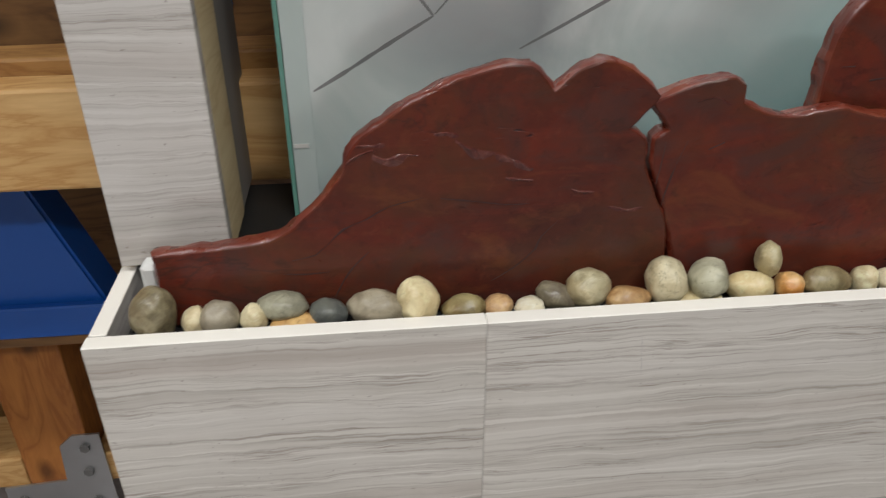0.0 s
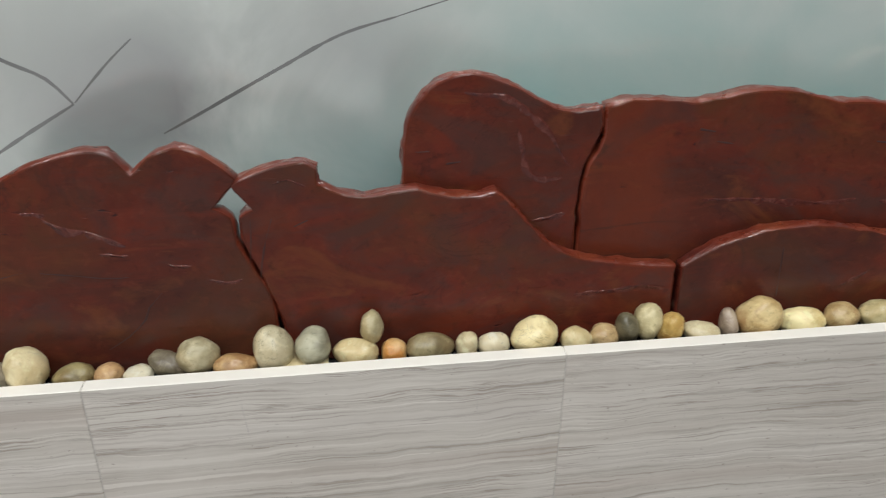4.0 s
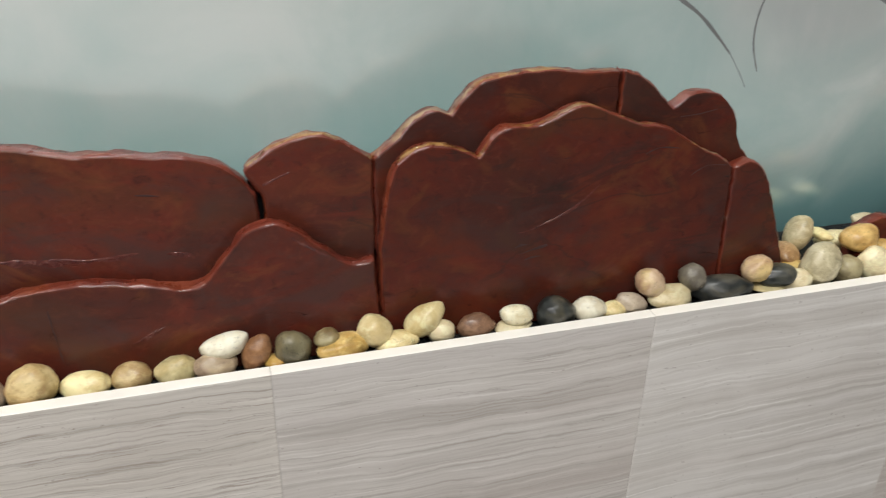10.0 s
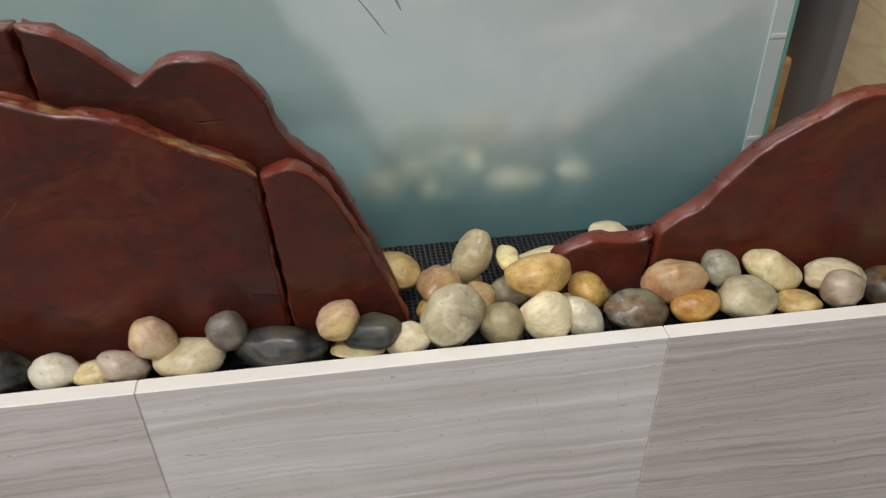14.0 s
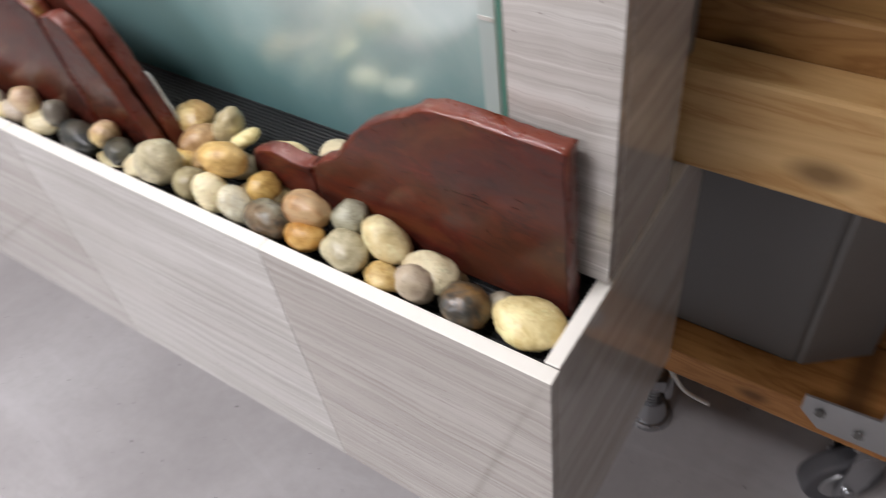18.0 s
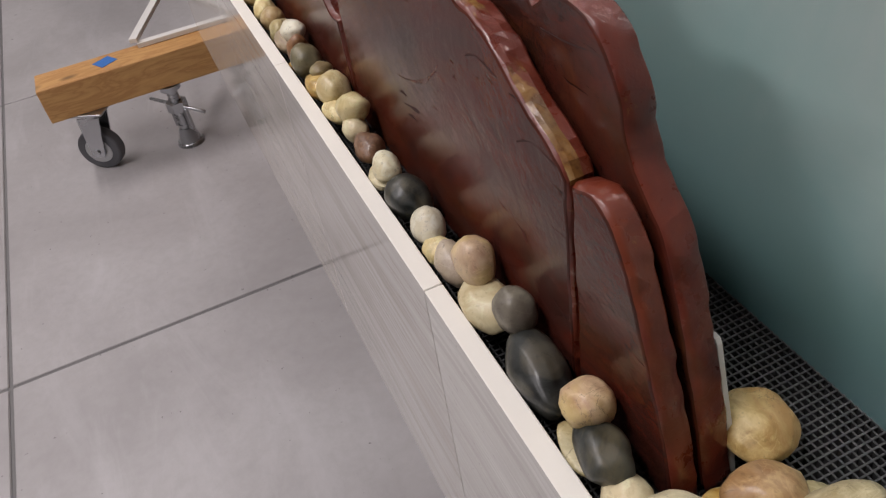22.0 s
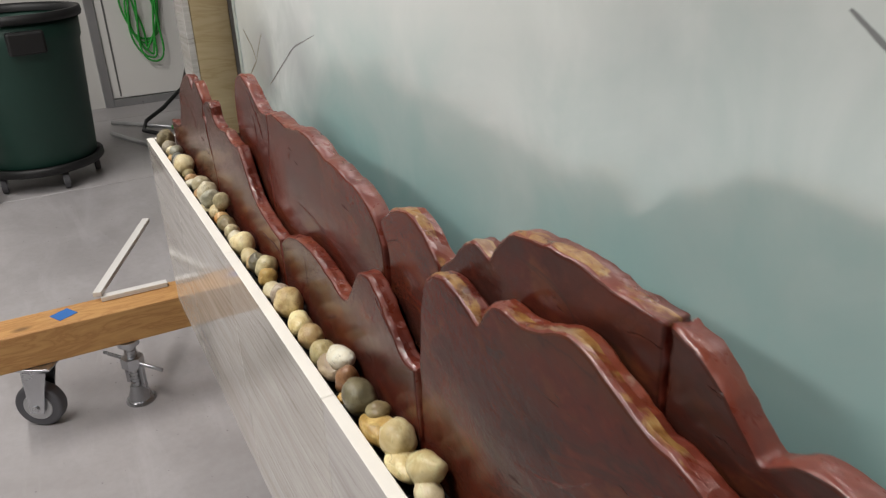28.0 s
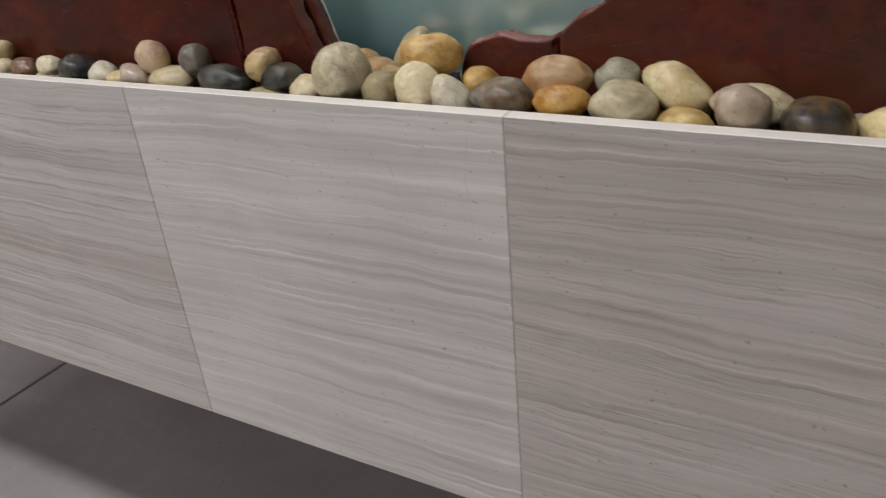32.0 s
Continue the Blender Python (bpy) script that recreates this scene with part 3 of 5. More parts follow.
part("liner", box(ENDS[0] + 0.012, ENDS[1] - 0.012, 0.0085, 0.013, -DEEP + 0.01, -0.022), M_BLACK, planter)
part("trough_bottom", box(ENDS[0] + 0.012, ENDS[1] - 0.012, 0.0085, 0.25, -DEEP, -DEEP + 0.009), M_BLACK, planter)
part("trough_back", box(ENDS[0] + 0.012, ENDS[1] - 0.012, 0.156, 0.166, -DEEP + 0.01, -0.03), M_BLACK, planter)

# plastic grating that carries stones and slabs
GZ = RIM - 0.016
grate = bmesh.new()
gx0, gx1, gy0, gy1 = 0.094, 1.742, 0.010, 0.1515
PITCH = 0.0038
for k in range(int((gx1 - gx0) / PITCH) + 1):
    x = gx0 + k * PITCH
    box(x - 0.0005, x + 0.0005, gy0, gy1, -0.007, 0.0, 0, grate)
for k in range(int((gy1 - gy0) / PITCH) + 1):
    y = gy0 + 0.0005 + k * PITCH
    box(gx0, gx1, y - 0.0005, y + 0.0005, -0.007, -0.0004, 0, grate)
grating = part("grating", grate, M_GRATE, None, at=pose(0, 0, GZ))
tagged(grating, "black plastic egg-crate grating laid inside the trough", "grating", kind="stuff")

# ---- pillars at both ends ----


def pillar(x0, x1, inner):
    ob = thing("pillar", "square upright pillar clad in grey vein-cut limestone over plywood", "pillar", "pillars", at=((x0 + x1) / 2, 0.12, RIM + 0.006))
    ob_x = (x0 + x1) / 2
    h = 1.25
    z = 0.0
    for k in range(4):
        tile(x0 - ob_x, x1 - ob_x, -0.046, -0.036, z + 0.0005, min(z + 0.305, h), ob)
        outer = (x0 - ob_x, x0 - ob_x + 0.010) if inner > 0 else (x1 - ob_x - 0.010, x1 - ob_x)
        tile(*outer, -0.0355, 0.050, z + 0.0005, min(z + 0.305, h), ob)
        z += 0.3055
    a, b = (x0 - ob_x + 0.0105, x1 - ob_x - 0.006) if inner > 0 else (x0 - ob_x + 0.006, x1 - ob_x - 0.0105)
    p, q = (a, b + 0.0055) if inner > 0 else (a - 0.0055, b)
    part("plywood_core", box(p, q, -0.0355, 0.022, 0.0, h, 0.001), M_PLYPALE, ob, "pale plywood core")
    # this board's grey includes the shadow on the pillar's inner side
    part("inner_board", box(p + 0.001, q - 0.001, 0.0222, 0.10, 0.0, h, 0.001), M_SHADED_SIDE, ob, "grey board on the inner side, shadow painted into its grey")
    return ob


pillar(0.0838, 0.1530, 1)
pillar(1.6895, 1.7540, -1)

# ---- glass panel ----
GY = 0.140
glass = thing("glass_panel", "tall frosted glass panel painted with grey mist and teal hills", "glass panel", at=(0, GY, RIM))
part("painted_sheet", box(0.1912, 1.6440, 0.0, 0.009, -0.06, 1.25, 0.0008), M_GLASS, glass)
for xa in (0.1880, 1.6442):
    part("glass_edge", box(xa, xa + 0.003, 0.0, 0.009, -0.06, 1.25), M_GLASSEDGE, glass, "green ground glass edge")

# ---- red stone slabs ----
FRONT, BACK = 0.0365, 0.0540


def slab(outline, y0, y1, label, seed, base=-0.016, stone=None):
    """One red stone slab: an outline in x and height, with chipped, rounded edges."""
    pts = spline(outline, 0.0045)
    n = len(pts)
    nxt, prv = np.roll(pts, -1, 0), np.roll(pts, 1, 0)
    tan = nxt - prv
    tan /= np.linalg.norm(tan, axis=1)[:, None] + 1e-9
    nor = np.stack([tan[:, 1], -tan[:, 0]], 1)
    area = 0.5 * np.sum(pts[:, 0] * nxt[:, 1] - nxt[:, 0] * pts[:, 1])
    if area < 0:
        nor = -nor
    jit = np.array([noise.noise(Vector((p[0] * 90, p[1] * 90, seed * 3.1))) for p in pts])
    jit2 = np.array([noise.noise(Vector((p[0] * 260, p[1] * 260, seed * 7.7))) for p in pts])
    cx, cz = pts[:, 0].mean(), base
    bm = bmesh.new()
    rings = []
    th = y1 - y0
    for y, inset in ((y0, 0.0020), (y0 + 0.0007, 0.0008), (y0 + 0.0019, 0.0), (y0 + th * 0.30, -0.0006), (y0 + th * 0.62, 0.0), (y1 - 0.0014, 0.0002), (y1 - 0.0005, 0.0008), (y1, 0.0016)):
        jy = np.array([noise.noise(Vector((p[0] * 120, y * 160, p[1] * 120 + seed))) for p in pts])
        off = inset * (1 + 0.5 * jit) + 0.0006 * jit + 0.0004 * jit2 + 0.0018 * jy * (y > y0 + 0.001)
        ring = pts - nor * off[:, None]
        rings.append([bm.verts.new((q[0] - cx, y + (0.0006 * jit2[i] if y > y0 + 0.001 else 0.0), q[1] - cz)) for i, q in enumerate(ring)])
    for ri, (a, b) in enumerate(zip(rings, rings[1:])):
        for k in range(n):
            f = bm.faces.new((a[k], a[(k + 1) % n], b[(k + 1) % n], b[k]))
            f.smooth = ri < 2 or ri > 4 or seed not in (2, 3, 5, 6, 9)
            f.material_index = 0 if ri < 1 else 2 if ri in (2, 3) and seed in (6, 7, 9) and nor[k][1] > 0.5 else 1
    for ring, flip in ((rings[0], False), (rings[-1], True)):
        f = bm.faces.new(ring[::-1] if flip else ring)
        f.material_index = 0
        f.smooth = False
    bmesh.ops.recalc_face_normals(bm, faces=bm.faces[:])
    bmesh.ops.triangulate(bm, faces=[f for f in bm.faces if len(f.verts) > 4])
    ob = part("stone_slab", bm, [stone or M_SLAB, M_EDGE, M_EDGE_GILT], None, at=pose(cx, 0, RIM + cz))
    return tagged(ob, label, "stone slab", "red stone slabs")


LB = -0.016
slab([(0.4234, LB, 1), (0.1154, LB, 1), (0.1155, 0.0350, 1), (0.1571, 0.0373), (0.1830, 0.0414), (0.2011, 0.0523), (0.2249, 0.0777), (0.2315, 0.0952),
      (0.2505, 0.1108), (0.2751, 0.1255), (0.2997, 0.1354), (0.3263, 0.1405), (0.3368, 0.1358), (0.3456, 0.1243, 1), (0.3560, 0.1350), (0.3711, 0.1410),
      (0.3877, 0.1354), (0.4004, 0.1258), (0.4054, 0.1191), (0.3988, 0.1093), (0.3903, 0.1005, 1), (0.4010, 0.0938), (0.4033, 0.0752), (0.4145, 0.0517), (0.4217, 0.0321)],
     0.0355, 0.0485, "low red stone slab with a humped top and sloping tail", 1)
slab([(0.7006, LB, 1), (0.4274, LB, 1), (0.4261, 0.0160), (0.4176, 0.0456), (0.4073, 0.0731), (0.4050, 0.0936), (0.4136, 0.0985, 1), (0.4077, 0.1063),
      (0.4016, 0.1150), (0.4141, 0.1219), (0.4306, 0.1270), (0.4473, 0.1281), (0.4543, 0.1233), (0.4550, 0.1136, 1), (0.4665, 0.1078), (0.4833, 0.1040), (0.4992, 0.1061),
      (0.5162, 0.1082), (0.5366, 0.1024), (0.5568, 0.1015), (0.5681, 0.1035), (0.5774, 0.0946), (0.5918, 0.0787), (0.6085, 0.0626), (0.6269, 0.0525), (0.6595, 0.0465), (0.6990, 0.0415, 1)],
     0.0355, 0.0485, "red stone slab with a cracked end and a stepped top", 2)
slab([(0.6300, LB, 1), (0.5069, LB, 1), (0.5087, 0.1033), (0.5101, 0.1349), (0.5147, 0.1527), (0.5264, 0.1677), (0.5426, 0.1749), (0.5601, 0.1752), (0.5764, 0.1695),
      (0.5910, 0.1619), (0.6074, 0.1531), (0.6247, 0.1502), (0.6405, 0.1524, 1), (0.6418, 0.1444), (0.6404, 0.1324), (0.6345, 0.1193), (0.6302, 0.1062), (0.6288, 0.0841), (0.6290, 0.0558)],
     0.0530, 0.0675, "rounded red stone slab standing behind the front row", 3)
slab([(0.9230, LB, 1), (0.6320, LB, 1), (0.6309, 0.0840), (0.6326, 0.1063), (0.6377, 0.1184), (0.6440, 0.1325), (0.6432, 0.1526, 1), (0.6607, 0.1569), (0.6809, 0.1560), (0.7021, 0.1542),
      (0.7212, 0.1560), (0.7412, 0.1600), (0.7623, 0.1612), (0.7783, 0.1585), (0.7966, 0.1539), (0.8117, 0.1510), (0.8287, 0.1512), (0.8568, 0.1474), (0.8789, 0.1446),
      (0.8980, 0.1377), (0.9091, 0.1297), (0.9173, 0.1177), (0.9215, 0.0984)],
     0.0525, 0.0680, "long red stone slab with a gently waved top", 4)
slab([(1.0055, LB, 1), (0.7044, LB, 1), (0.7033, 0.0405, 1), (0.7153, 0.0487), (0.7323, 0.0570), (0.7533, 0.0632), (0.7825, 0.0675), (0.8107, 0.0667), (0.8378, 0.0619), (0.8630, 0.0560),
      (0.8791, 0.0582), (0.8899, 0.0705), (0.9017, 0.0849), (0.9126, 0.0951), (0.9286, 0.0983), (0.9457, 0.0903), (0.9660, 0.0733), (0.9833, 0.0602), (1.0003, 0.0613, 1)],
     0.0355, 0.0485, "low red stone slab with a peaked hump", 5)
slab([(1.0062, LB, 1), (0.9273, LB, 1), (0.9259, 0.0977), (0.9206, 0.1180), (0.9135, 0.1311), (0.9253, 0.1403), (0.9412, 0.1496), (0.9602, 0.1539), (0.9783, 0.1500), (0.9915, 0.1420), (1.0042, 0.1329, 1)],
     0.0545, 0.0695, "narrow humped red stone slab in the back row", 6)
slab([(1.2002, LB, 1), (1.0071, LB, 1), (1.0052, 0.1331, 1), (1.0201, 0.1443), (1.0359, 0.1595), (1.0489, 0.1657), (1.0640, 0.1617, 1), (1.0729, 0.1739), (1.0888, 0.1851), (1.1150, 0.1894), (1.1411, 0.1906),
      (1.1693, 0.1879), (1.1975, 0.1872, 1)], 0.0545, 0.0695, "tall rounded red stone slab in the back row", 7, stone=M_SLAB_DEEP)
slab([(1.3788, LB, 1), (1.2032, LB, 1), (1.2005, 0.1872, 1), (1.2135, 0.1833), (1.2247, 0.1763), (1.2368, 0.1653), (1.2480, 0.1552, 1), (1.2600, 0.1634), (1.2750, 0.1665), (1.2912, 0.1625), (1.3023, 0.1535), (1.3105, 0.1393),
      (1.3167, 0.1210), (1.3278, 0.1078), (1.3390, 0.0966), (1.3482, 0.0773), (1.3594, 0.0477), (1.3717, 0.0103)], 0.0545, 0.0695, "red stone slab tapering down to its outer end", 8, stone=M_SLAB_DEEP)
slab([(1.3058, LB, 1), (1.0067, LB, 1), (1.0058, 0.0603), (1.0102, 0.1028), (1.0149, 0.1241), (1.0237, 0.1382), (1.0427, 0.1454), (1.0628, 0.1415), (1.0800, 0.1336, 1), (1.0908, 0.1487), (1.1038, 0.1549), (1.1279, 0.1551),
      (1.1479, 0.1643), (1.1650, 0.1674), (1.1881, 0.1586), (1.2093, 0.1497), (1.2364, 0.1448), (1.2688, 0.1258), (1.2961, 0.1117), (1.3011, 0.1067, 1)],
     0.0370, 0.0510, "large red stone slab with a scalloped top", 9, stone=M_SLAB_DEEP)
slab([(1.3805, LB, 1), (1.3088, LB, 1), (1.3034, 0.1064, 1), (1.3174, 0.1105), (1.3286, 0.1055), (1.3397, 0.0913), (1.3520, 0.0659), (1.3642, 0.0353), (1.3744, 0.0087)],
     0.0375, 0.0510, "small tapering red stone slab at the row's end", 10, stone=M_SLAB_DEEP)
slab([(1.5343, LB, 1), (1.4690, LB, 1), (1.4700, 0.0040), (1.4755, 0.0225), (1.4865, 0.0294), (1.5004, 0.0324), (1.5154, 0.0294), (1.5263, 0.0294), (1.5353, 0.0323, 1)],  0.0560, 0.0700, "short low red stone slab", 11)
slab([(1.7380, LB, 1), (1.5373, LB, 1), (1.5383, 0.0343, 1), (1.5482, 0.0433), (1.5621, 0.0512), (1.5729, 0.0641), (1.5878, 0.0810), (1.6066, 0.0967), (1.6293, 0.1085), (1.6461, 0.1183), (1.6663, 0.1200), (1.6957, 0.1198), (1.7348, 0.1187, 1)],
     0.0540, 0.0685, "wedge-shaped red stone slab rising beside the pillar", 12)

# ---- river stones ----
PEB = [0]


def pebble(x, y, z, w, h, turn, kind, depth=None):
    """One rounded river stone of width w and height h, turned in its upright plane."""
    PEB[0] += 1
    if y < 0.03 and z - h / 2 < 0.010:
        low = min(0.22 * h, max(0.0, z - h / 2 + 0.011))
        z, h = z - low / 2, h + low
    s = PEB[0]
    rnd = random.Random(s)
    d = depth and depth * (0.8 if depth > 0.03 else 1.0) or min(0.0275, max(0.0185 if y < 0.03 else 0.013, 0.95 * min(max(h, 0.65 * w), w * 1.15)))
    if y < 0.03:
        y = max(0.0068 + d / 2, min(y, 0.0350 - d / 2))
    bm = bmesh.new()
    bmesh.ops.create_icosphere(bm, subdivisions=4, radius=1.0)
    sq = rnd.uniform(0.93, 1.03)
    taper, lean = rnd.uniform(-0.17, 0.17), rnd.uniform(-0.15, 0.15)
    cuts = [(Vector((rnd.uniform(-1, 1), rnd.uniform(-1, 0.4), rnd.uniform(-1, 1))).normalized(), rnd.uniform(0.62, 0.90)) for _ in range(3)]
    for v in bm.verts:
        n = v.co.normalized()
        q = Vector([math.copysign(abs(c) ** sq, c) for c in n])
        q *= 1 + 0.13 * noise.noise(n * 1.1 + Vector((s * 3.7, 0, 0))) + 0.06 * noise.noise(n * 2.6 + Vector((0, s * 2.3, 0))) + 0.016 * noise.noise(n * 7 + Vector((0, 0, s)))
        for nn, far in cuts:
            over = q.dot(nn) - far
            if over > 0:
                q -= nn * over * 0.24
        q.z *= 1 + taper * q.x
        q.x += lean * q.z * 0.6
        v.co = Vector((q.x * w / 2, q.y * d / 2, q.z * h / 2))
    lo = [min(v.co[k] for v in bm.verts) for k in range(3)]
    hi = [max(v.co[k] for v in bm.verts) for k in range(3)]
    for v in bm.verts:
        v.co.x = (v.co.x - (lo[0] + hi[0]) / 2) * w / (hi[0] - lo[0])
        v.co.z = (v.co.z - (lo[2] + hi[2]) / 2) * h / (hi[2] - lo[2])
    ob = part("river_stone", bm, M_STONE[kind], None, smooth=True, at=pose(x, y, RIM + z, rnd.uniform(-10, 10), -turn, rnd.uniform(-12, 12)))
    words = {"olive": "olive-grey", "darkolive": "dark olive", "darkgrey": "dark grey-brown", "tan": "yellow-tan", "pale": "pale grey", "orange": "orange-tan", "slate": "dark slate-blue", "pink": "pinkish tan", "speckled": "dark speckled", "rusty": "black and rust-brown"}.get(kind, kind)
    return tagged(ob, f"{words} rounded river stone resting along the planter rim", "river stone", "river stones")


pebble(0.1144, 0.0200, 0.0077, 0.0260, 0.0292, 0, "olive")
pebble(0.1370, 0.0195, -0.0002, 0.0145, 0.0200, -20, "cream")
pebble(0.1515, 0.0195, 0.0019, 0.0225, 0.0206, -30, "taupe")
pebble(0.1713, 0.0195, -0.0010, 0.0160, 0.0175, -25, "cream")
pebble(0.1874, 0.0235, 0.0053, 0.0319, 0.0137, 0, "grey")
pebble(0.1945, 0.0160, -0.0031, 0.0279, 0.0078, 0, "orange")
pebble(0.2144, 0.0195, -0.0000, 0.0229, 0.0157, -4, "slate")
pebble(0.2422, 0.0195, 0.0025, 0.0347, 0.0210, 0, "taupe")
pebble(0.2679, 0.0195, 0.0065, 0.0256, 0.0262, 15, "cream")
pebble(0.2946, 0.0195, -0.0016, 0.0273, 0.0126, 8, "olive")
pebble(0.3157, 0.0195, -0.0025, 0.0187, 0.0134, 0, "orange")
pebble(0.3344, 0.0160, -0.0027, 0.0187, 0.0093, -3, "white")
pebble(0.3526, 0.0235, -0.0008, 0.0278, 0.0156, -25, "darkgrey")
pebble(0.3715, 0.0235, 0.0059, 0.0277, 0.0209, 0, "pale")
pebble(0.3958, 0.0170, 0.0003, 0.0297, 0.0121, -3, "orange")
pebble(0.4197, 0.0195, 0.0098, 0.0256, 0.0263, 10, "pale")
pebble(0.4452, 0.0195, 0.0095, 0.0237, 0.0217, 0, "grey")
pebble(0.4332, 0.0150, -0.0041, 0.0442, 0.0068, 0, "cream")
pebble(0.4729, 0.0195, 0.0010, 0.0309, 0.0172, 2, "cream")
pebble(0.4843, 0.0250, 0.0178, 0.0164, 0.0184, 10, "pale", 0.020)
pebble(0.4987, 0.0195, 0.0003, 0.0173, 0.0152, -5, "rust")
pebble(0.5230, 0.0195, 0.0014, 0.0339, 0.0173, 0, "olive")
pebble(0.5480, 0.0195, 0.0003, 0.0150, 0.0180, 0, "cream")
pebble(0.5666, 0.0195, -0.0006, 0.0219, 0.0166, 0, "white")
pebble(0.5950, 0.0195, 0.0044, 0.0340, 0.0242, 0, "cream")
pebble(0.6251, 0.0195, -0.0009, 0.0237, 0.0153, 0, "cream")
pebble(0.6446, 0.0195, 0.0007, 0.0207, 0.0161, -25, "tan")
pebble(0.6612, 0.0195, 0.0053, 0.0168, 0.0229, 15, "darkolive")
pebble(0.6772, 0.0235, 0.0080, 0.0208, 0.0231, 0, "pale")
pebble(0.6934, 0.0195, 0.0030, 0.0177, 0.0208, -25, "tan")
pebble(0.7158, 0.0170, -0.0003, 0.0270, 0.0100, 0, "cream")
pebble(0.7367, 0.0195, 0.0039, 0.0132, 0.0194, 8, "mauve")
pebble(0.7604, 0.0195, 0.0067, 0.0342, 0.0257, 25, "tan")
pebble(0.7931, 0.0195, 0.0012, 0.0346, 0.0173, 0, "cream")
pebble(0.8234, 0.0195, 0.0031, 0.0268, 0.0182, 0, "tan")
pebble(0.8531, 0.0195, 0.0033, 0.0302, 0.0190, 0, "pale")
pebble(0.8795, 0.0170, 0.0033, 0.0318, 0.0159, -4, "mauve")
pebble(0.8877, 0.0235, 0.0146, 0.0351, 0.0151, 12, "white", 0.020)
pebble(0.9089, 0.0195, 0.0085, 0.0304, 0.0160, 58, "brown")
pebble(0.9349, 0.0195, 0.0076, 0.0321, 0.0225, -40, "darkolive")
pebble(0.9209, 0.0140, -0.0002, 0.0160, 0.0080, 0, "tan")
pebble(0.9604, 0.0235, 0.0089, 0.0194, 0.0118, 15, "olive")
pebble(0.9710, 0.0180, 0.0020, 0.0396, 0.0152, 8, "tan")
pebble(0.9960, 0.0235, 0.0113, 0.0264, 0.0222, 45, "cream")
pebble(1.0131, 0.0170, 0.0010, 0.0359, 0.0128, 4, "cream")
pebble(1.0367, 0.0235, 0.0137, 0.0363, 0.0190, 28, "cream")
pebble(1.0478, 0.0195, 0.0031, 0.0243, 0.0156, 0, "cream")
pebble(1.0764, 0.0195, 0.0036, 0.0307, 0.0175, 0, "brown")
pebble(1.1099, 0.0195, 0.0078, 0.0265, 0.0142, 3, "white")
pebble(1.1069, 0.0140, -0.0010, 0.0309, 0.0071, 0, "pale")
pebble(1.1445, 0.0195, 0.0057, 0.0359, 0.0233, -8, "black")
pebble(1.1745, 0.0195, 0.0043, 0.0299, 0.0172, 0, "white")
pebble(1.1948, 0.0170, 0.0012, 0.0237, 0.0123, 0, "cream")
pebble(1.2119, 0.0180, 0.0038, 0.0298, 0.0149, -18, "mauve")
pebble(1.2303, 0.0235, 0.0191, 0.0238, 0.0231, 35, "pink", 0.022)
pebble(1.2492, 0.0180, 0.0038, 0.0429, 0.0156, 3, "cream")
pebble(1.2717, 0.0245, 0.0175, 0.0233, 0.0207, 10, "darkgrey", 0.020)
pebble(1.3002, 0.0195, 0.0048, 0.0568, 0.0215, 2, "black")
pebble(1.3354, 0.0245, 0.0171, 0.0260, 0.0195, 12, "pink", 0.022)
pebble(1.3544, 0.0195, 0.0105, 0.0357, 0.0162, 10, "black")
pebble(1.3452, 0.0140, -0.0004, 0.0326, 0.0046, -3, "pale")
pebble(1.3748, 0.0180, 0.0027, 0.0286, 0.0188, 8, "cream")
pebble(1.3727, 0.0850, 0.0021, 0.0358, 0.0233, -8, "tan", 0.044)
pebble(1.3997, 0.0650, 0.0020, 0.0294, 0.0218, -5, "orange", 0.042)
pebble(1.4236, 0.0790, 0.0134, 0.0235, 0.0379, -25, "pale", 0.032)
pebble(1.4233, 0.0480, 0.0025, 0.0197, 0.0197, 0, "tan", 0.026)
pebble(1.4463, 0.0740, 0.0123, 0.0151, 0.0105, 0, "cream", 0.030)
pebble(1.4583, 0.0410, 0.0230, 0.0429, 0.0267, -6, "ochre", 0.036)
pebble(1.4785, 0.0850, -0.0020, 0.0500, 0.0190, 4, "cream", 0.032)
pebble(1.5218, 0.0950, 0.0074, 0.0288, 0.0171, 0, "pale", 0.036)
pebble(1.4919, 0.0430, 0.0045, 0.0253, 0.0231, 3, "ochre", 0.026)
pebble(1.4023, 0.0225, 0.0141, 0.0387, 0.0380, -20, "sand", 0.030)
pebble(1.4321, 0.0265, 0.0019, 0.0282, 0.0282, 20, "olive", 0.026)
pebble(1.4596, 0.0185, 0.0097, 0.0337, 0.0275, 5, "cream", 0.026)
pebble(1.4820, 0.0240, 0.0028, 0.0336, 0.0189, -38, "white", 0.026)
pebble(1.5151, 0.0210, 0.0046, 0.0409, 0.0229, -5, "speckled", 0.028)
pebble(1.5524, 0.0175, 0.0062, 0.0323, 0.0178, 3, "orange", 0.024)
pebble(1.5435, 0.0340, 0.0132, 0.0420, 0.0280, 4, "rust", 0.034)
pebble(1.5770, 0.0430, 0.0126, 0.0249, 0.0227, -5, "grey", 0.026)
pebble(1.6113, 0.0380, 0.0098, 0.0430, 0.0233, -32, "cream", 0.032)
pebble(1.5868, 0.0195, 0.0062, 0.0371, 0.0227, 0, "pale", 0.030)
pebble(1.6203, 0.0180, -0.0002, 0.0304, 0.0131, 0, "tan", 0.022)
pebble(1.6508, 0.0320, 0.0060, 0.0434, 0.0182, -3, "cream", 0.034)
pebble(1.6475, 0.0165, 0.0086, 0.0313, 0.0217, -32, "mauve", 0.022)
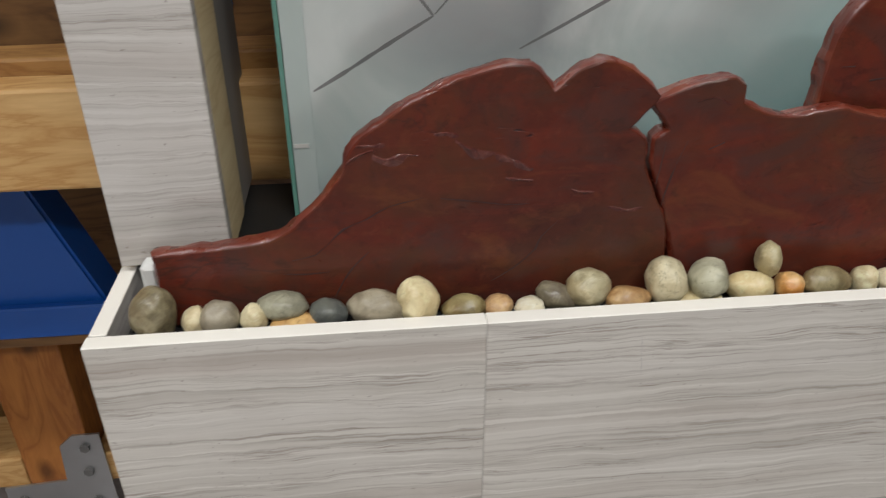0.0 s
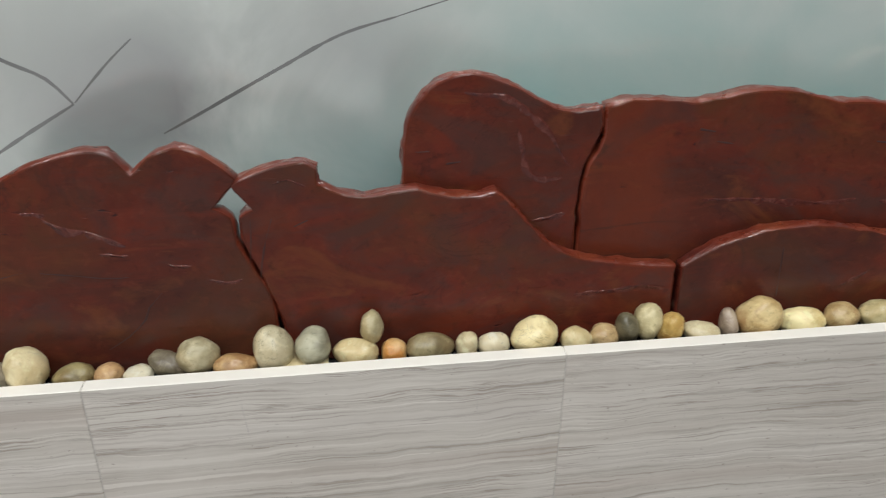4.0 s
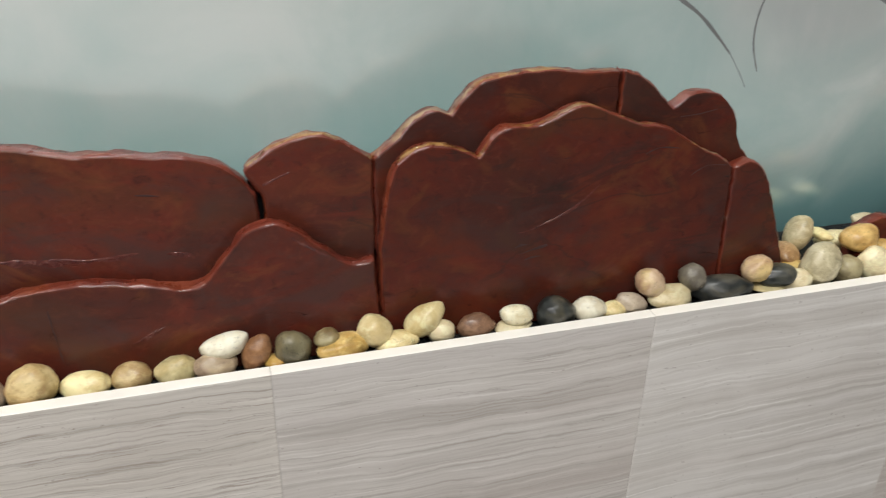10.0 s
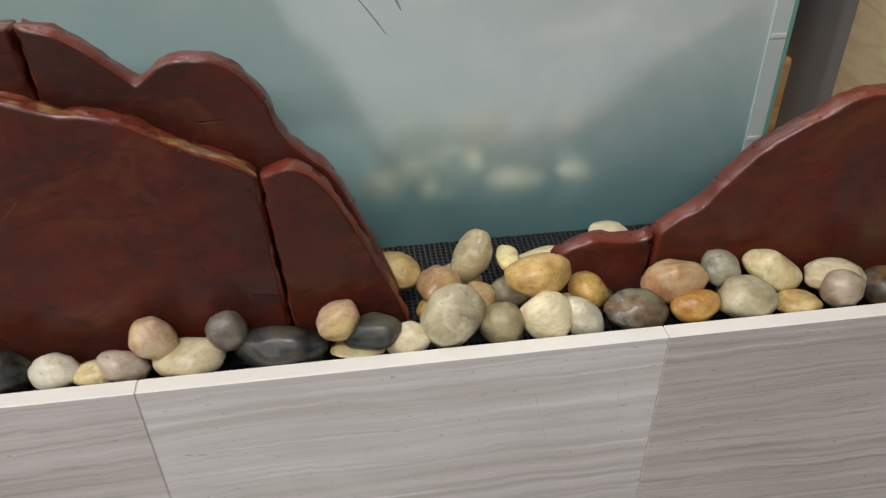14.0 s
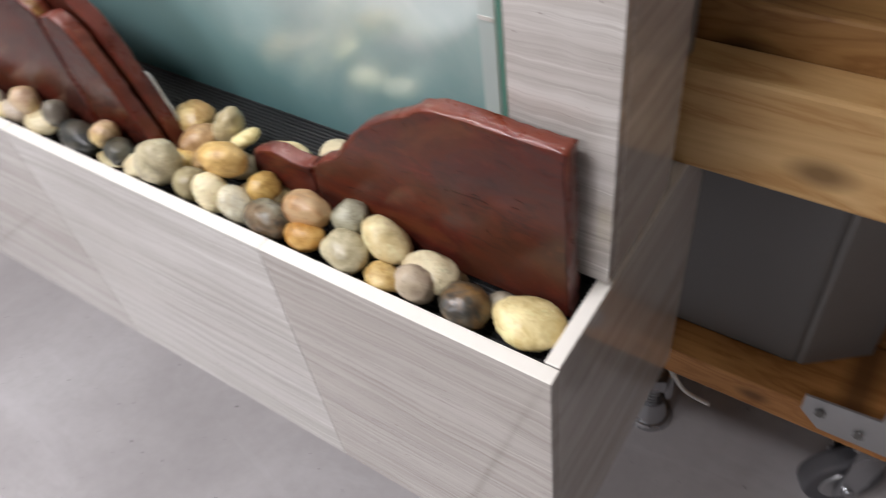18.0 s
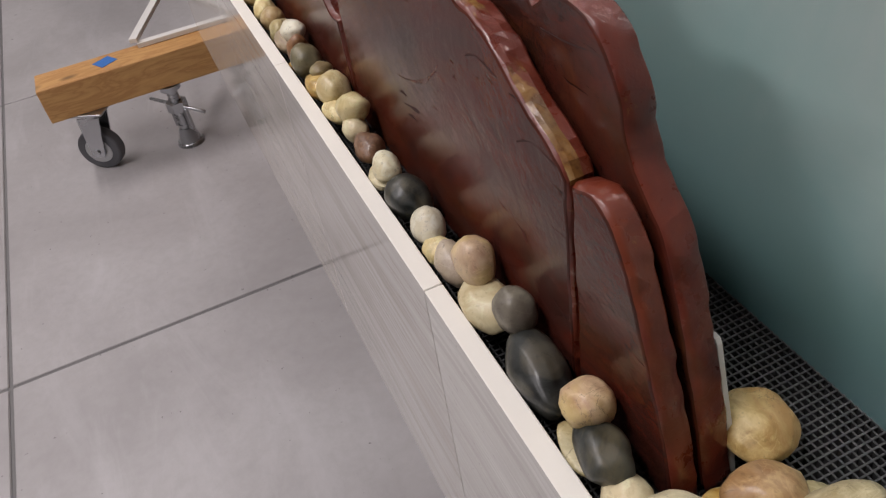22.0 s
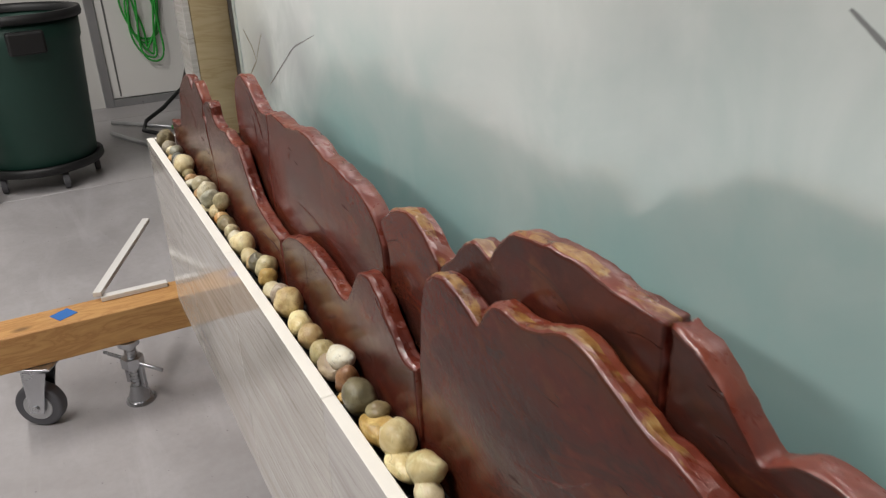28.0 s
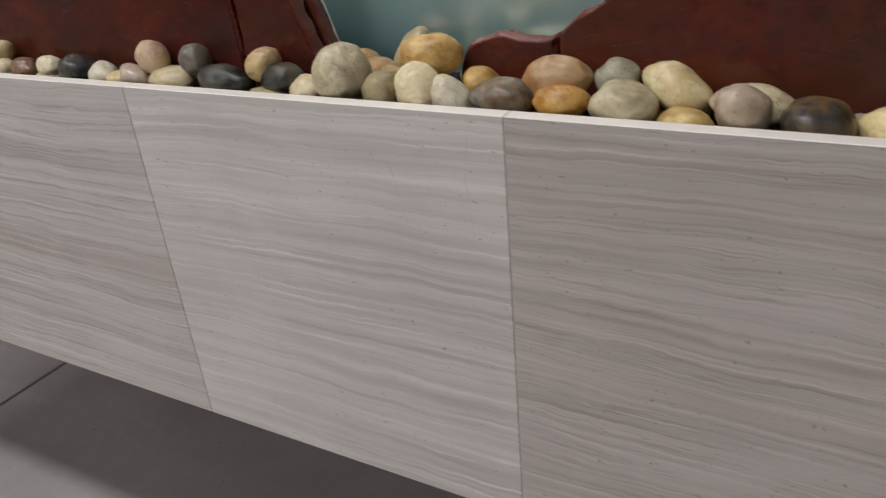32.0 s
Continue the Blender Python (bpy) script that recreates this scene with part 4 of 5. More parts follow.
pebble(1.6814, 0.0240, 0.0020, 0.0346, 0.0236, 0, "rusty", 0.036)
pebble(1.7220, 0.0300, -0.0030, 0.0485, 0.0260, 0, "cream", 0.046)
# low stones that fill the gaps of the heap
for x, y, w, kind in ((1.398, 0.050, 0.030, "tan"), (1.415, 0.083, 0.032, "sand"), (1.424, 0.046, 0.026, "olive"), (1.446, 0.062, 0.030, "taupe"), (1.478, 0.040, 0.026, "sand"),
                      (1.498, 0.046, 0.026, "olive"), (1.520, 0.040, 0.024, "taupe"), (1.590, 0.040, 0.026, "pale"), (1.660, 0.038, 0.026, "olive"), (1.700, 0.036, 0.026, "taupe")):
    pebble(x, y, -0.0065, w, 0.0185, 0, kind, w * 0.8)


# ---- timber frame on castors ----


def beam(name, x0, x1, y0, y1, z0, z1, mat, label, cat="timber"):
    cx, cy = (x0 + x1) / 2, (y0 + y1) / 2
    ob = part(name, box(x0 - cx, x1 - cx, y0 - cy, y1 - cy, 0, z1 - z0, 0.003, None, 2), mat, None, at=pose(cx, cy, z0))
    return tagged(ob, label, cat, "timber frame")


beam("timber_beam", -0.30, 2.14, 0.200, 0.2345, RIM + 0.0025, RIM + 0.083, M_FIR, "pale fir beam with dark knots behind the pillars")
rear = beam("timber_beam", -0.30, 2.14, 0.235, 0.275, RIM + 0.030, RIM + 0.105, M_AMBER, "amber fir board standing a little proud behind the upper beam")
for v in rear.data.vertices:
    v.co.z += 0.010 * v.co.x if v.co.z > 0.05 else 0.0
BT, BB = RIM - 0.490, RIM - 0.575
beam("timber_beam", -0.316, -0.237, 0.430, 0.520, BT - 0.050, BT, M_FIR, "short fir base beam beside the post")
beam("timber_beam", -0.143, 0.90, 0.430, 0.520, BT - 0.050, BT, M_FIR, "fir base beam along the rear of the frame")
beam("timber_beam", 0.902, 2.021, 0.393, 0.520, BT - 0.050, BT, M_FIRDARK, "orange fir base beam carrying the cabinet")
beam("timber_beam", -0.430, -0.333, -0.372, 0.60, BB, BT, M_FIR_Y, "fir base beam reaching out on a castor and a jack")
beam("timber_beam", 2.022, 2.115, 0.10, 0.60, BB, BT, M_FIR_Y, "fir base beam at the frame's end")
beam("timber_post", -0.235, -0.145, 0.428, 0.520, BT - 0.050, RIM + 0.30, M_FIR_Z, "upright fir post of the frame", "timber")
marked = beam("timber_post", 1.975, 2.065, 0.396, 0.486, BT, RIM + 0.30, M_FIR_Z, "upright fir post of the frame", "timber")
beam("plywood_sheet", -0.45, 1.30, 0.330, 0.345, RIM - 0.015, RIM + 1.10, M_PLY, "dark stained plywood sheet behind the upper beam", "plywood")


def ribbon(pts, width, y, rise, bm=None, wild=1.3):
    """A tapering strip along points (x, z) on an upright face at y, standing proud by rise."""
    bm = bm or bmesh.new()
    p = spline([tuple(q) for q in pts], 0.006, False)
    p = np.vstack([p, np.array(pts[-1])[None]])
    n = len(p)
    t = np.gradient(p, axis=0)
    t /= np.linalg.norm(t, axis=1)[:, None] + 1e-9
    rows = []
    for i in range(n):
        w = width * (0.25 + 0.75 * math.sin(math.pi * (i + 0.5) / n) ** (1.0 if wild > 1 else 0.5)) / 2
        w *= max(0.15, 0.75 + wild * noise.noise(Vector((p[i][0] * 330, p[i][1] * 330, 1.3))))
        nx, nz = -t[i][1] * w, t[i][0] * w
        rows.append([bm.verts.new((p[i][0] + nx, y, p[i][1] + nz)), bm.verts.new((p[i][0], y - rise, p[i][1])), bm.verts.new((p[i][0] - nx, y, p[i][1] - nz))])
    for a, b in zip(rows, rows[1:]):
        bm.faces.new((a[0], a[1], b[1], b[0]))
        bm.faces.new((a[1], a[2], b[2], b[1]))
    bmesh.ops.recalc_face_normals(bm, faces=bm.faces[:])
    return bm


def ledge_strip(pts, width, y, rise, seed):
    """A broken, wavering step in an upright face at y: steep above, running out below."""
    bm = bmesh.new()
    p = np.vstack([spline([tuple(q) for q in pts], 0.0018, False), np.array(pts[-1])[None]])
    t = np.gradient(p, axis=0)
    t /= np.linalg.norm(t, axis=1)[:, None] + 1e-9
    up = np.where(t[:, :1] >= 0, 1.0, -1.0) * np.stack([-t[:, 1], t[:, 0]], 1)
    rows = []
    for i, q in enumerate(p):
        k = math.sin(math.pi * (i + 0.5) / len(p)) ** 0.5
        n1, n2, n3 = (noise.noise(Vector((q[0] * f, q[1] * f, seed + f))) for f in (110, 260, 60))
        q = q + up[i] * (0.0022 * n3 + 0.0008 * n1)
        w = width * k * max(0.5 if rise > 0.002 else 0.2, 0.7 + 0.9 * n1)
        h = rise * k * max(0.4 if rise > 0.002 else 0.08, 0.55 + 1.0 * n2 + 0.6 * n3)
        rows.append([bm.verts.new((*(q + up[i] * w * s)[:1], y - h * d, (q + up[i] * w * s)[1])) for s, d in ((0.30, -0.1), (0.10, 0.85), (-0.12, 1.0), (-0.65, 0.45), (-1.4, -0.1))])
    for a, c in zip(rows, rows[1:]):
        for k in range(4):
            bm.faces.new((a[k], a[k + 1], c[k + 1], c[k]))
    bmesh.ops.recalc_face_normals(bm, faces=bm.faces[:])
    if sum(f.normal.y for f in bm.faces) > 0:
        bmesh.ops.reverse_faces(bm, faces=bm.faces[:])
    return bm


def near_slab(x, z, y):
    """The slab whose face at depth y is nearest to a point."""
    best = None
    for ob in scene.objects:
        if ob.name.startswith("stone_slab"):
            lo = [min(c[k] for c in ob.bound_box) for k in range(3)]
            hi = [max(c[k] for c in ob.bound_box) for k in range(3)]
            lx = x - ob.location.x
            if lo[0] - 0.01 < lx < hi[0] + 0.01:
                d = abs(lo[1] - y) * 10 + abs(lx - (lo[0] + hi[0]) / 2)
                if best is None or d < best[0]:
                    best = (d, ob, lo[1])
    return best[1], best[2]


def mark(pts, width, y, mat, name, rise=0.0008):
    mid = pts[len(pts) // 2]
    ob, face = near_slab(mid[0], mid[1], y)
    local = [(x - ob.location.x, z + RIM - ob.location.z) for x, z in pts]
    if name == "ledge":
        bm = ledge_strip(local, width * 1.0, face - 0.0001, rise * 0.65, pts[0][0] * 50)
        mat = M_CHIP
    else:
        bm = ribbon(local, width * (0.8 if name == "crack" else 0.45), face - 0.0001, rise * 0.3)
    return part(name, bm, mat, ob, smooth=True)


# split ledges, scars and cracks on the slab faces
mark([(0.7188, 0.0847), (0.7459, 0.0839), (0.7770, 0.0811), (0.8022, 0.0783), (0.8383, 0.0796)], 0.0032, BACK, M_SLAB, "ledge", 0.0011)
mark([(0.8564, 0.0767), (0.8724, 0.0759)], 0.003, BACK, M_SLAB, "ledge")
mark([(0.7092, 0.1352), (0.7203, 0.1332)], 0.004, BACK, M_SCAR, "scar")
mark([(0.7223, 0.1262), (0.7344, 0.1243)], 0.004, BACK, M_SCAR, "scar")
mark([(0.8418, 0.1221), (0.8568, 0.1202)], 0.003, BACK, M_SCAR, "scar")
mark([(0.5489, 0.1642), (0.5817, 0.1588), (0.6015, 0.1412), (0.6139, 0.1243), (0.6212, 0.1143)], 0.0035, BACK, M_SLAB, "ledge", 0.0014)
mark([(0.5851, 0.1380), (0.5947, 0.1101), (0.6152, 0.1042)], 0.003, BACK, M_SLAB, "ledge", 0.0012)
mark([(0.5932, 0.0751), (0.6105, 0.0761), (0.6206, 0.0791)], 0.003, BACK, M_SLAB, "ledge", 0.0012)
mark([(0.5173, 0.1263), (0.5263, 0.1264)], 0.003, BACK, M_SCAR, "scar")
mark([(0.5375, 0.1176), (0.5468, 0.1187)], 0.003, BACK, M_SCAR, "scar")
mark([(0.4269, 0.1154), (0.4366, 0.1184), (0.4466, 0.1126)], 0.0025, FRONT, M_SLAB, "ledge", 0.0012)
mark([(0.6261, 0.0245), (0.6536, 0.0264), (0.6768, 0.0275), (0.6921, 0.0235)], 0.003, FRONT, M_SLAB, "ledge")
mark([(0.7772, 0.0524), (0.7797, 0.0107)], 0.0016, FRONT, M_SCAR, "crack", 0.0003)
mark([(0.8279, 0.0183), (0.8488, 0.0287)], 0.002, FRONT, M_SLAB, "ledge")
mark([(0.2300, 0.0870), (0.2360, 0.0910), (0.2450, 0.0950), (0.2470, 0.0920)], 0.0026, FRONT, M_SLAB, "ledge", 0.0016)
mark([(0.2360, 0.0970), (0.2440, 0.0980), (0.2520, 0.0980)], 0.0022, FRONT, M_SLAB, "ledge", 0.0014)
mark([(0.2450, 0.0910), (0.2540, 0.0880), (0.2640, 0.0910), (0.2710, 0.0910)], 0.0034, FRONT, M_SLAB, "ledge", 0.0018)
mark([(0.2790, 0.1030), (0.2870, 0.1030), (0.2930, 0.1010)], 0.0024, FRONT, M_SLAB, "ledge", 0.0014)
mark([(0.2920, 0.1000), (0.2980, 0.0950), (0.3050, 0.0910), (0.3140, 0.0900)], 0.004, FRONT, M_SLAB, "ledge", 0.002)
mark([(0.3140, 0.0890), (0.3240, 0.0860), (0.3360, 0.0790)], 0.0036, FRONT, M_SLAB, "ledge", 0.0018)
mark([(0.3200, 0.0740), (0.3270, 0.0730), (0.3360, 0.0710)], 0.003, FRONT, M_SLAB, "ledge", 0.0016)
mark([(0.3590, 0.0650), (0.3660, 0.0630), (0.3730, 0.0620)], 0.0022, FRONT, M_SLAB, "ledge", 0.0014)
mark([(0.3820, 0.0520), (0.3920, 0.0500), (0.4030, 0.0500)], 0.0016, FRONT, M_SLAB, "ledge", 0.001)
mark([(0.1950, 0.0270), (0.2090, 0.0300), (0.2170, 0.0370), (0.2260, 0.0460), (0.2400, 0.0520), (0.2520, 0.0590), (0.2730, 0.0640)], 0.0016, FRONT, M_SCAR, "crack", 0.0003)
mark([(0.2170, -0.0030), (0.2240, 0.0110), (0.2310, 0.0210), (0.2400, 0.0300)], 0.0018, FRONT, M_SCAR, "crack", 0.0003)
mark([(0.1890, 0.0180), (0.2020, 0.0170), (0.2160, 0.0180)], 0.0012, FRONT, M_SCAR, "crack", 0.0003)
mark([(0.2830, 0.0630), (0.3030, 0.0600), (0.3210, 0.0570), (0.3350, 0.0570)], 0.0014, FRONT, M_SCAR, "crack", 0.0003)
mark([(0.3140, 0.0050), (0.3280, 0.0140), (0.3400, 0.0260), (0.3430, 0.0340), (0.3530, 0.0450)], 0.0015, FRONT, M_SCAR, "crack", 0.0003)
mark([(0.4250, 0.0920), (0.4200, 0.0770), (0.4160, 0.0590), (0.4150, 0.0510)], 0.0016, FRONT, M_SCAR, "crack", 0.0003)
mark([(0.4120, 0.0920), (0.4110, 0.0770), (0.4090, 0.0610)], 0.0009, FRONT, M_SCAR, "crack", 0.0003)
mark([(0.4383, 0.0861), (0.4471, 0.0901)], 0.003, FRONT, M_SCAR, "scar", 0.0005)
mark([(1.1125, 0.0570), (1.1175, 0.0588), (1.1230, 0.0585)], 0.006, FRONT, M_SCAR, "scar", 0.0006)
mark([(1.1160, 0.0505), (1.1270, 0.0535), (1.1400, 0.0562)], 0.007, FRONT, M_SCAR, "scar", 0.0006)
mark([(1.1210, 0.0450), (1.1270, 0.0468), (1.1345, 0.0472)], 0.006, FRONT, M_SCAR, "scar", 0.0006)
mark([(1.1128, 0.0695), (1.1488, 0.0799), (1.1815, 0.1053)], 0.0016, FRONT, M_SLAB, "ledge")
mark([(1.2618, 0.1037), (1.2748, 0.1109), (1.2939, 0.1099)], 0.0018, FRONT, M_SCAR, "crack", 0.0003)
mark([(1.2557, 0.1478), (1.2729, 0.1490), (1.2889, 0.1520)], 0.0018, BACK, M_SCAR, "crack", 0.0003)
mark([(1.2164, 0.1247), (1.2284, 0.1298), (1.2485, 0.1279)], 0.004, FRONT, M_SCAR, "scar", 0.0006)
mark([(0.9249, 0.1219), (0.9448, 0.1282)], 0.002, BACK, M_SLAB, "ledge")
mark([(0.9411, 0.0874), (0.9664, 0.0694)], 0.002, FRONT, M_SLAB, "ledge")

# hairline cracks in the facing tiles
for pts in ([(1.4415, -0.0030), (1.4526, -0.0536), (1.4587, -0.0871), (1.4659, -0.1227)], [(1.4760, -0.1502), (1.4862, -0.2044), (1.4986, -0.2727)], [(1.5056, -0.0020), (1.5016, -0.0344), (1.5039, -0.0810)],
            [(0.3982, -0.0158), (0.4016, -0.0453)], [(0.4300, -0.0993), (0.4224, -0.1131)], [(0.7021, -0.0040), (0.7016, -0.0609), (0.6961, -0.1069)], [(0.8126, -0.0033), (0.8113, -0.0623), (0.8101, -0.1319)],
            [(0.5505, -0.0146), (0.5518, -0.0416)], [(1.6825, -0.0390), (1.6885, -0.1104), (1.6999, -0.1968)]):
    p = [(x + 0.0012 * noise.noise(Vector((x * 90, z * 160, 4.0))), z) for x, z in spline(pts, 0.006, False)] + [pts[-1]]
    part("crack", ribbon(p, 0.00034, FACE - 0.00008, 0.00002), M_CRACK, planter, "dark hairline crack")

# white foam backing glued behind the slabs
bm = bmesh.new()
prof = [(1.300, -0.016), (1.300, 0.050), (1.3563, 0.0500), (1.3578, 0.0477), (1.3700, 0.0103), (1.3771, -0.016)]
near, far = ([bm.verts.new((px - 1.33, py, pz)) for px, pz in prof] for py in (0.0700, 0.0725))
bm.faces.new(near)
bm.faces.new(far[::-1])
for k in range(len(prof)):
    bm.faces.new((near[k], far[k], far[(k + 1) % len(prof)], near[(k + 1) % len(prof)]))
bmesh.ops.recalc_face_normals(bm, faces=bm.faces[:])
ob = part("foam_strip", bm, M_FOAM, None, at=pose(1.33, 0, RIM))
tagged(ob, "white foam sheet standing behind the tapering red slab", "foam strip", "foam strips")
ob = part("foam_strip", box(0.1025, 0.1135, 0.048, 0.062, RIM - 0.016, RIM + 0.021, 0.003), M_FOAM, None)
tagged(ob, "white foam wedge at the end of a red slab", "foam strip", "foam strips")
ob = part("foam_strip", box(1.514, 1.543, 0.0715, 0.0740, RIM - 0.016, RIM + 0.017, 0.0008), M_FOAM, None)
tagged(ob, "white foam strip standing behind the red slabs", "foam strip", "foam strips")

# drawn branches on the glass, and the clear side strips
for pts, w in (
        ([(0.346, 0.118), (0.373, 0.132), (0.399, 0.146), (0.433, 0.164), (0.474, 0.185), (0.514, 0.197)], 0.0034),
        ([(0.514, 0.197), (0.530, 0.202), (0.554, 0.209)], 0.0014),
        ([(0.209, 0.094), (0.230, 0.106), (0.258, 0.123), (0.289, 0.141)], 0.0034),
        ([(0.235, 0.180), (0.253, 0.170), (0.274, 0.159), (0.289, 0.141)], 0.0034),
        ([(0.290, 0.142), (0.303, 0.156), (0.319, 0.172), (0.334, 0.185)], 0.0022),
        ([(1.192, 0.296), (1.235, 0.266), (1.261, 0.250), (1.282, 0.233), (1.316, 0.212), (1.340, 0.191), (1.356, 0.175)], 0.0046),
        ([(1.356, 0.175), (1.369, 0.158), (1.379, 0.143)], 0.0012),
        ([(1.389, 0.157), (1.379, 0.184), (1.379, 0.211), (1.387, 0.231), (1.402, 0.244)], 0.0026),
        ([(1.402, 0.244), (1.425, 0.246), (1.456, 0.240), (1.488, 0.229)], 0.0040),
        ([(1.488, 0.229), (1.529, 0.213), (1.565, 0.198), (1.606, 0.182)], 0.0048),
        ([(1.556, 0.277), (1.581, 0.266), (1.611, 0.253), (1.631, 0.243)], 0.0030)):
    part("etched_branch", ribbon(pts, w, -0.00010, 0.00001, wild=0.35), M_SILVER, glass, "mirrored branch line")
for xa in (0.1917, 1.6315):
    part("clear_strip", box(xa, xa + (0.015 if xa < 1 else 0.012), -0.0012, -0.0002, -0.05, 1.24), M_STRIP, glass, "clear silvered margin")
    # pale bars; the one on the left margin paints in a white reflection
    for zc in (0.050, 0.125, 0.215) if xa > 1 else (0.055,):
        part("clip_mark", box(xa + 0.001, xa + 0.011, -0.0020, -0.0014, zc, zc + 0.0028), M_WALL, glass, "pale cross mark, the left one a painted reflection")

# ---- castors, jack and brackets ----


def castor(x, y, turn, under):
    ob = thing("castor", "grey rubber castor in a zinc steel fork", "castor", "castors", at=(x, y, 0))
    ob.rotation_euler = (0, 0, radians(turn))
    r = 0.055
    wheel = part("wheel", cyl(r, 0.032, (0, 0, r), "y", seg=40, bevel=0.006), M_RUBBER, ob, smooth=False)
    part("hub", cyl(r * 0.62, 0.036, (0, 0, r), "y", seg=32, bevel=0.002), M_STEEL, wheel, "pale steel hub")
    part("axle", cyl(0.008, 0.060, (0, 0, r), "y", seg=16), M_ZINC, wheel)
    for sy in (-1, 1):
        bm = bmesh.new()
        prof = [(-0.016, r - 0.014), (0.016, r - 0.014), (0.045, under - 0.018), (-0.012, under - 0.018)]
        a = [bm.verts.new((px, sy * 0.022, pz)) for px, pz in prof]
        b = [bm.verts.new((px, sy * 0.026, pz)) for px, pz in prof]
        bm.faces.new(a)
        bm.faces.new(b[::-1])
        for k in range(4):
            bm.faces.new((a[k], b[k], b[(k + 1) % 4], a[(k + 1) % 4]))
        bmesh.ops.recalc_face_normals(bm, faces=bm.faces[:])
        part("fork", bm, M_ZINC, ob)
    part("swivel", cyl(0.030, 0.012, (0.016, 0, under - 0.012), seg=28), M_ZINC, ob)
    part("top_plate", box(-0.034, 0.066, -0.040, 0.040, under - 0.006, under, 0.001), M_ZINC, ob)
    return ob


def jack(x, y, under):
    ob = thing("levelling_jack", "zinc screw levelling jack with a cross handle on a round foot", "jack", at=(x, y, 0))
    part("foot", cyl(0.036, 0.010, (0, 0, 0.005), r2=0.032, seg=32, bevel=0.002), M_ZINC, ob)
    part("cone", cyl(0.028, 0.036, (0, 0, 0.028), r2=0.018, seg=28), M_ZINC, ob)
    part("screw", cyl(0.0125, under - 0.03, (0, 0, 0.03 + (under - 0.03) / 2 - 0.002), seg=20), M_ZINC, ob)
    for k in range(12):
        part("thread", cyl(0.0142, 0.003, (0, 0, 0.048 + k * 0.0085), seg=20), M_ZINC, ob)
    part("nut", cyl(0.026, 0.026, (0, 0, 0.110), seg=6), M_ZINC, ob)
    part("collar", cyl(0.026, 0.012, (0, 0, under - 0.006), seg=28), M_ZINC, ob)
    part("handle", tube([(-0.075, -0.055, 0.112), (0.075, 0.055, 0.108)], 0.0045), M_ZINC, ob, smooth=True)
    for a in (40, 220):
        part("lug", box(-0.006, 0.006, -0.005, 0.005, 0.045, 0.105, 0.001), M_ZINC, ob, at=pose(0.026 * math.cos(radians(a)), 0.022 * math.sin(radians(a)), 0, 0, 0, a))
    return ob


castor(-0.372, -0.300, 60, BB)
castor(1.968, 0.445, 35, BT - 0.050)
castor(-0.200, 0.475, 120, BT - 0.050)
castor(2.068, 0.180, 90, BB)
jack(-0.352, -0.091, BB)
jack(1.692, 0.440, BT - 0.050)


def gusset(x, y, z, flip, size):
    """A bent steel angle plate with bolt heads, at the foot of a post."""
    ob = thing("corner_bracket", "galvanised steel corner bracket bolted to the timber", "bracket", "corner brackets", at=(x, y, z))
    bm = bmesh.new()
    prof = [(0.0, -0.062), (0.135, -0.062), (0.165, -0.030), (0.165, 0.005), (0.068, 0.012), (0.062, 0.085), (0.040, 0.105), (0.0, 0.105)]
    prof = [(px * size, pz * size) for px, pz in prof]
    a = [bm.verts.new((flip * px, 0.0, pz)) for px, pz in prof]
    b = [bm.verts.new((flip * px, -0.003, pz)) for px, pz in prof]
    bm.faces.new(a)
    bm.faces.new(b[::-1])
    for k in range(len(prof)):
        bm.faces.new((a[k], b[k], b[(k + 1) % len(prof)], a[(k + 1) % len(prof)]))
    bmesh.ops.recalc_face_normals(bm, faces=bm.faces[:])
    part("plate", bm, M_STEEL, ob)
    for px, pz in ((0.025, 0.080), (0.030, 0.030), (0.030, -0.035), (0.085, -0.035), (0.140, -0.020)):
        part("bolt", cyl(0.0065, 0.005, (flip * px * size, -0.005, pz * size), "y", seg=6), M_GREYBOX, ob, "dark bolt head")
    return ob


gusset(2.028, 0.3925, BT + 0.020, -1, 0.85)
gusset(-0.128, 0.4275, BT - 0.050, -1, 0.85)

# joists, rail and studs that carry the trough
for xa in (0.40, 0.88, 1.36):
    beam("timber_joist", xa, xa + 0.04, 0.16, 0.598, RIM - DEEP - 0.090, RIM - DEEP - 0.001, M_FIR_Y, "fir joist under the planter trough")
    beam("timber_post", xa - 0.01, xa + 0.05, 0.600, 0.640, 0.0, RIM - DEEP - 0.002, M_FIR_Z, "rear fir stud carrying a joist")

beam("timber_block", 1.982, 2.030, 0.330, 0.395, RIM - 0.440, RIM - 0.372, M_FIR_Y, "short fir block screwed to the frame post")

for dx, dz, dw, dh in ((0.008, 0.262, 0.012, 0.0022), (0.014, 0.250, 0.0022, 0.022), (0.024, 0.258, 0.010, 0.0022), (0.021, 0.248, 0.012, 0.0022)):
    part("pen_mark", box(dx, dx + dw, -0.0457, -0.0452, dz, dz + dh), M_GREYBOX, marked, "dark pen mark", at=marked.matrix_world)

# cabinet and boards behind the frame
cab = thing("grey_cabinet", "dark grey sheet-steel cabinet standing on the base beam", "cabinet", at=(1.865, 0.442, BT))
part("body", box(-0.36, 0.0, 0.0, 0.30, 0.0, 0.42, 0.010, None, 3), M_GREYBOX, cab)
part("side_panel", box(0.002, 0.100, 0.0, 0.012, 0.0, 0.42, 0.004), M_GREYMID, cab, "lighter grey side panel", at=pose(0, 0, 0, 0, 0, 38))
part("top_cover", box(-0.36, 0.09, 0.0, 0.32, 0.421, 0.432, 0.002), M_BLACK, cab, "black cover")
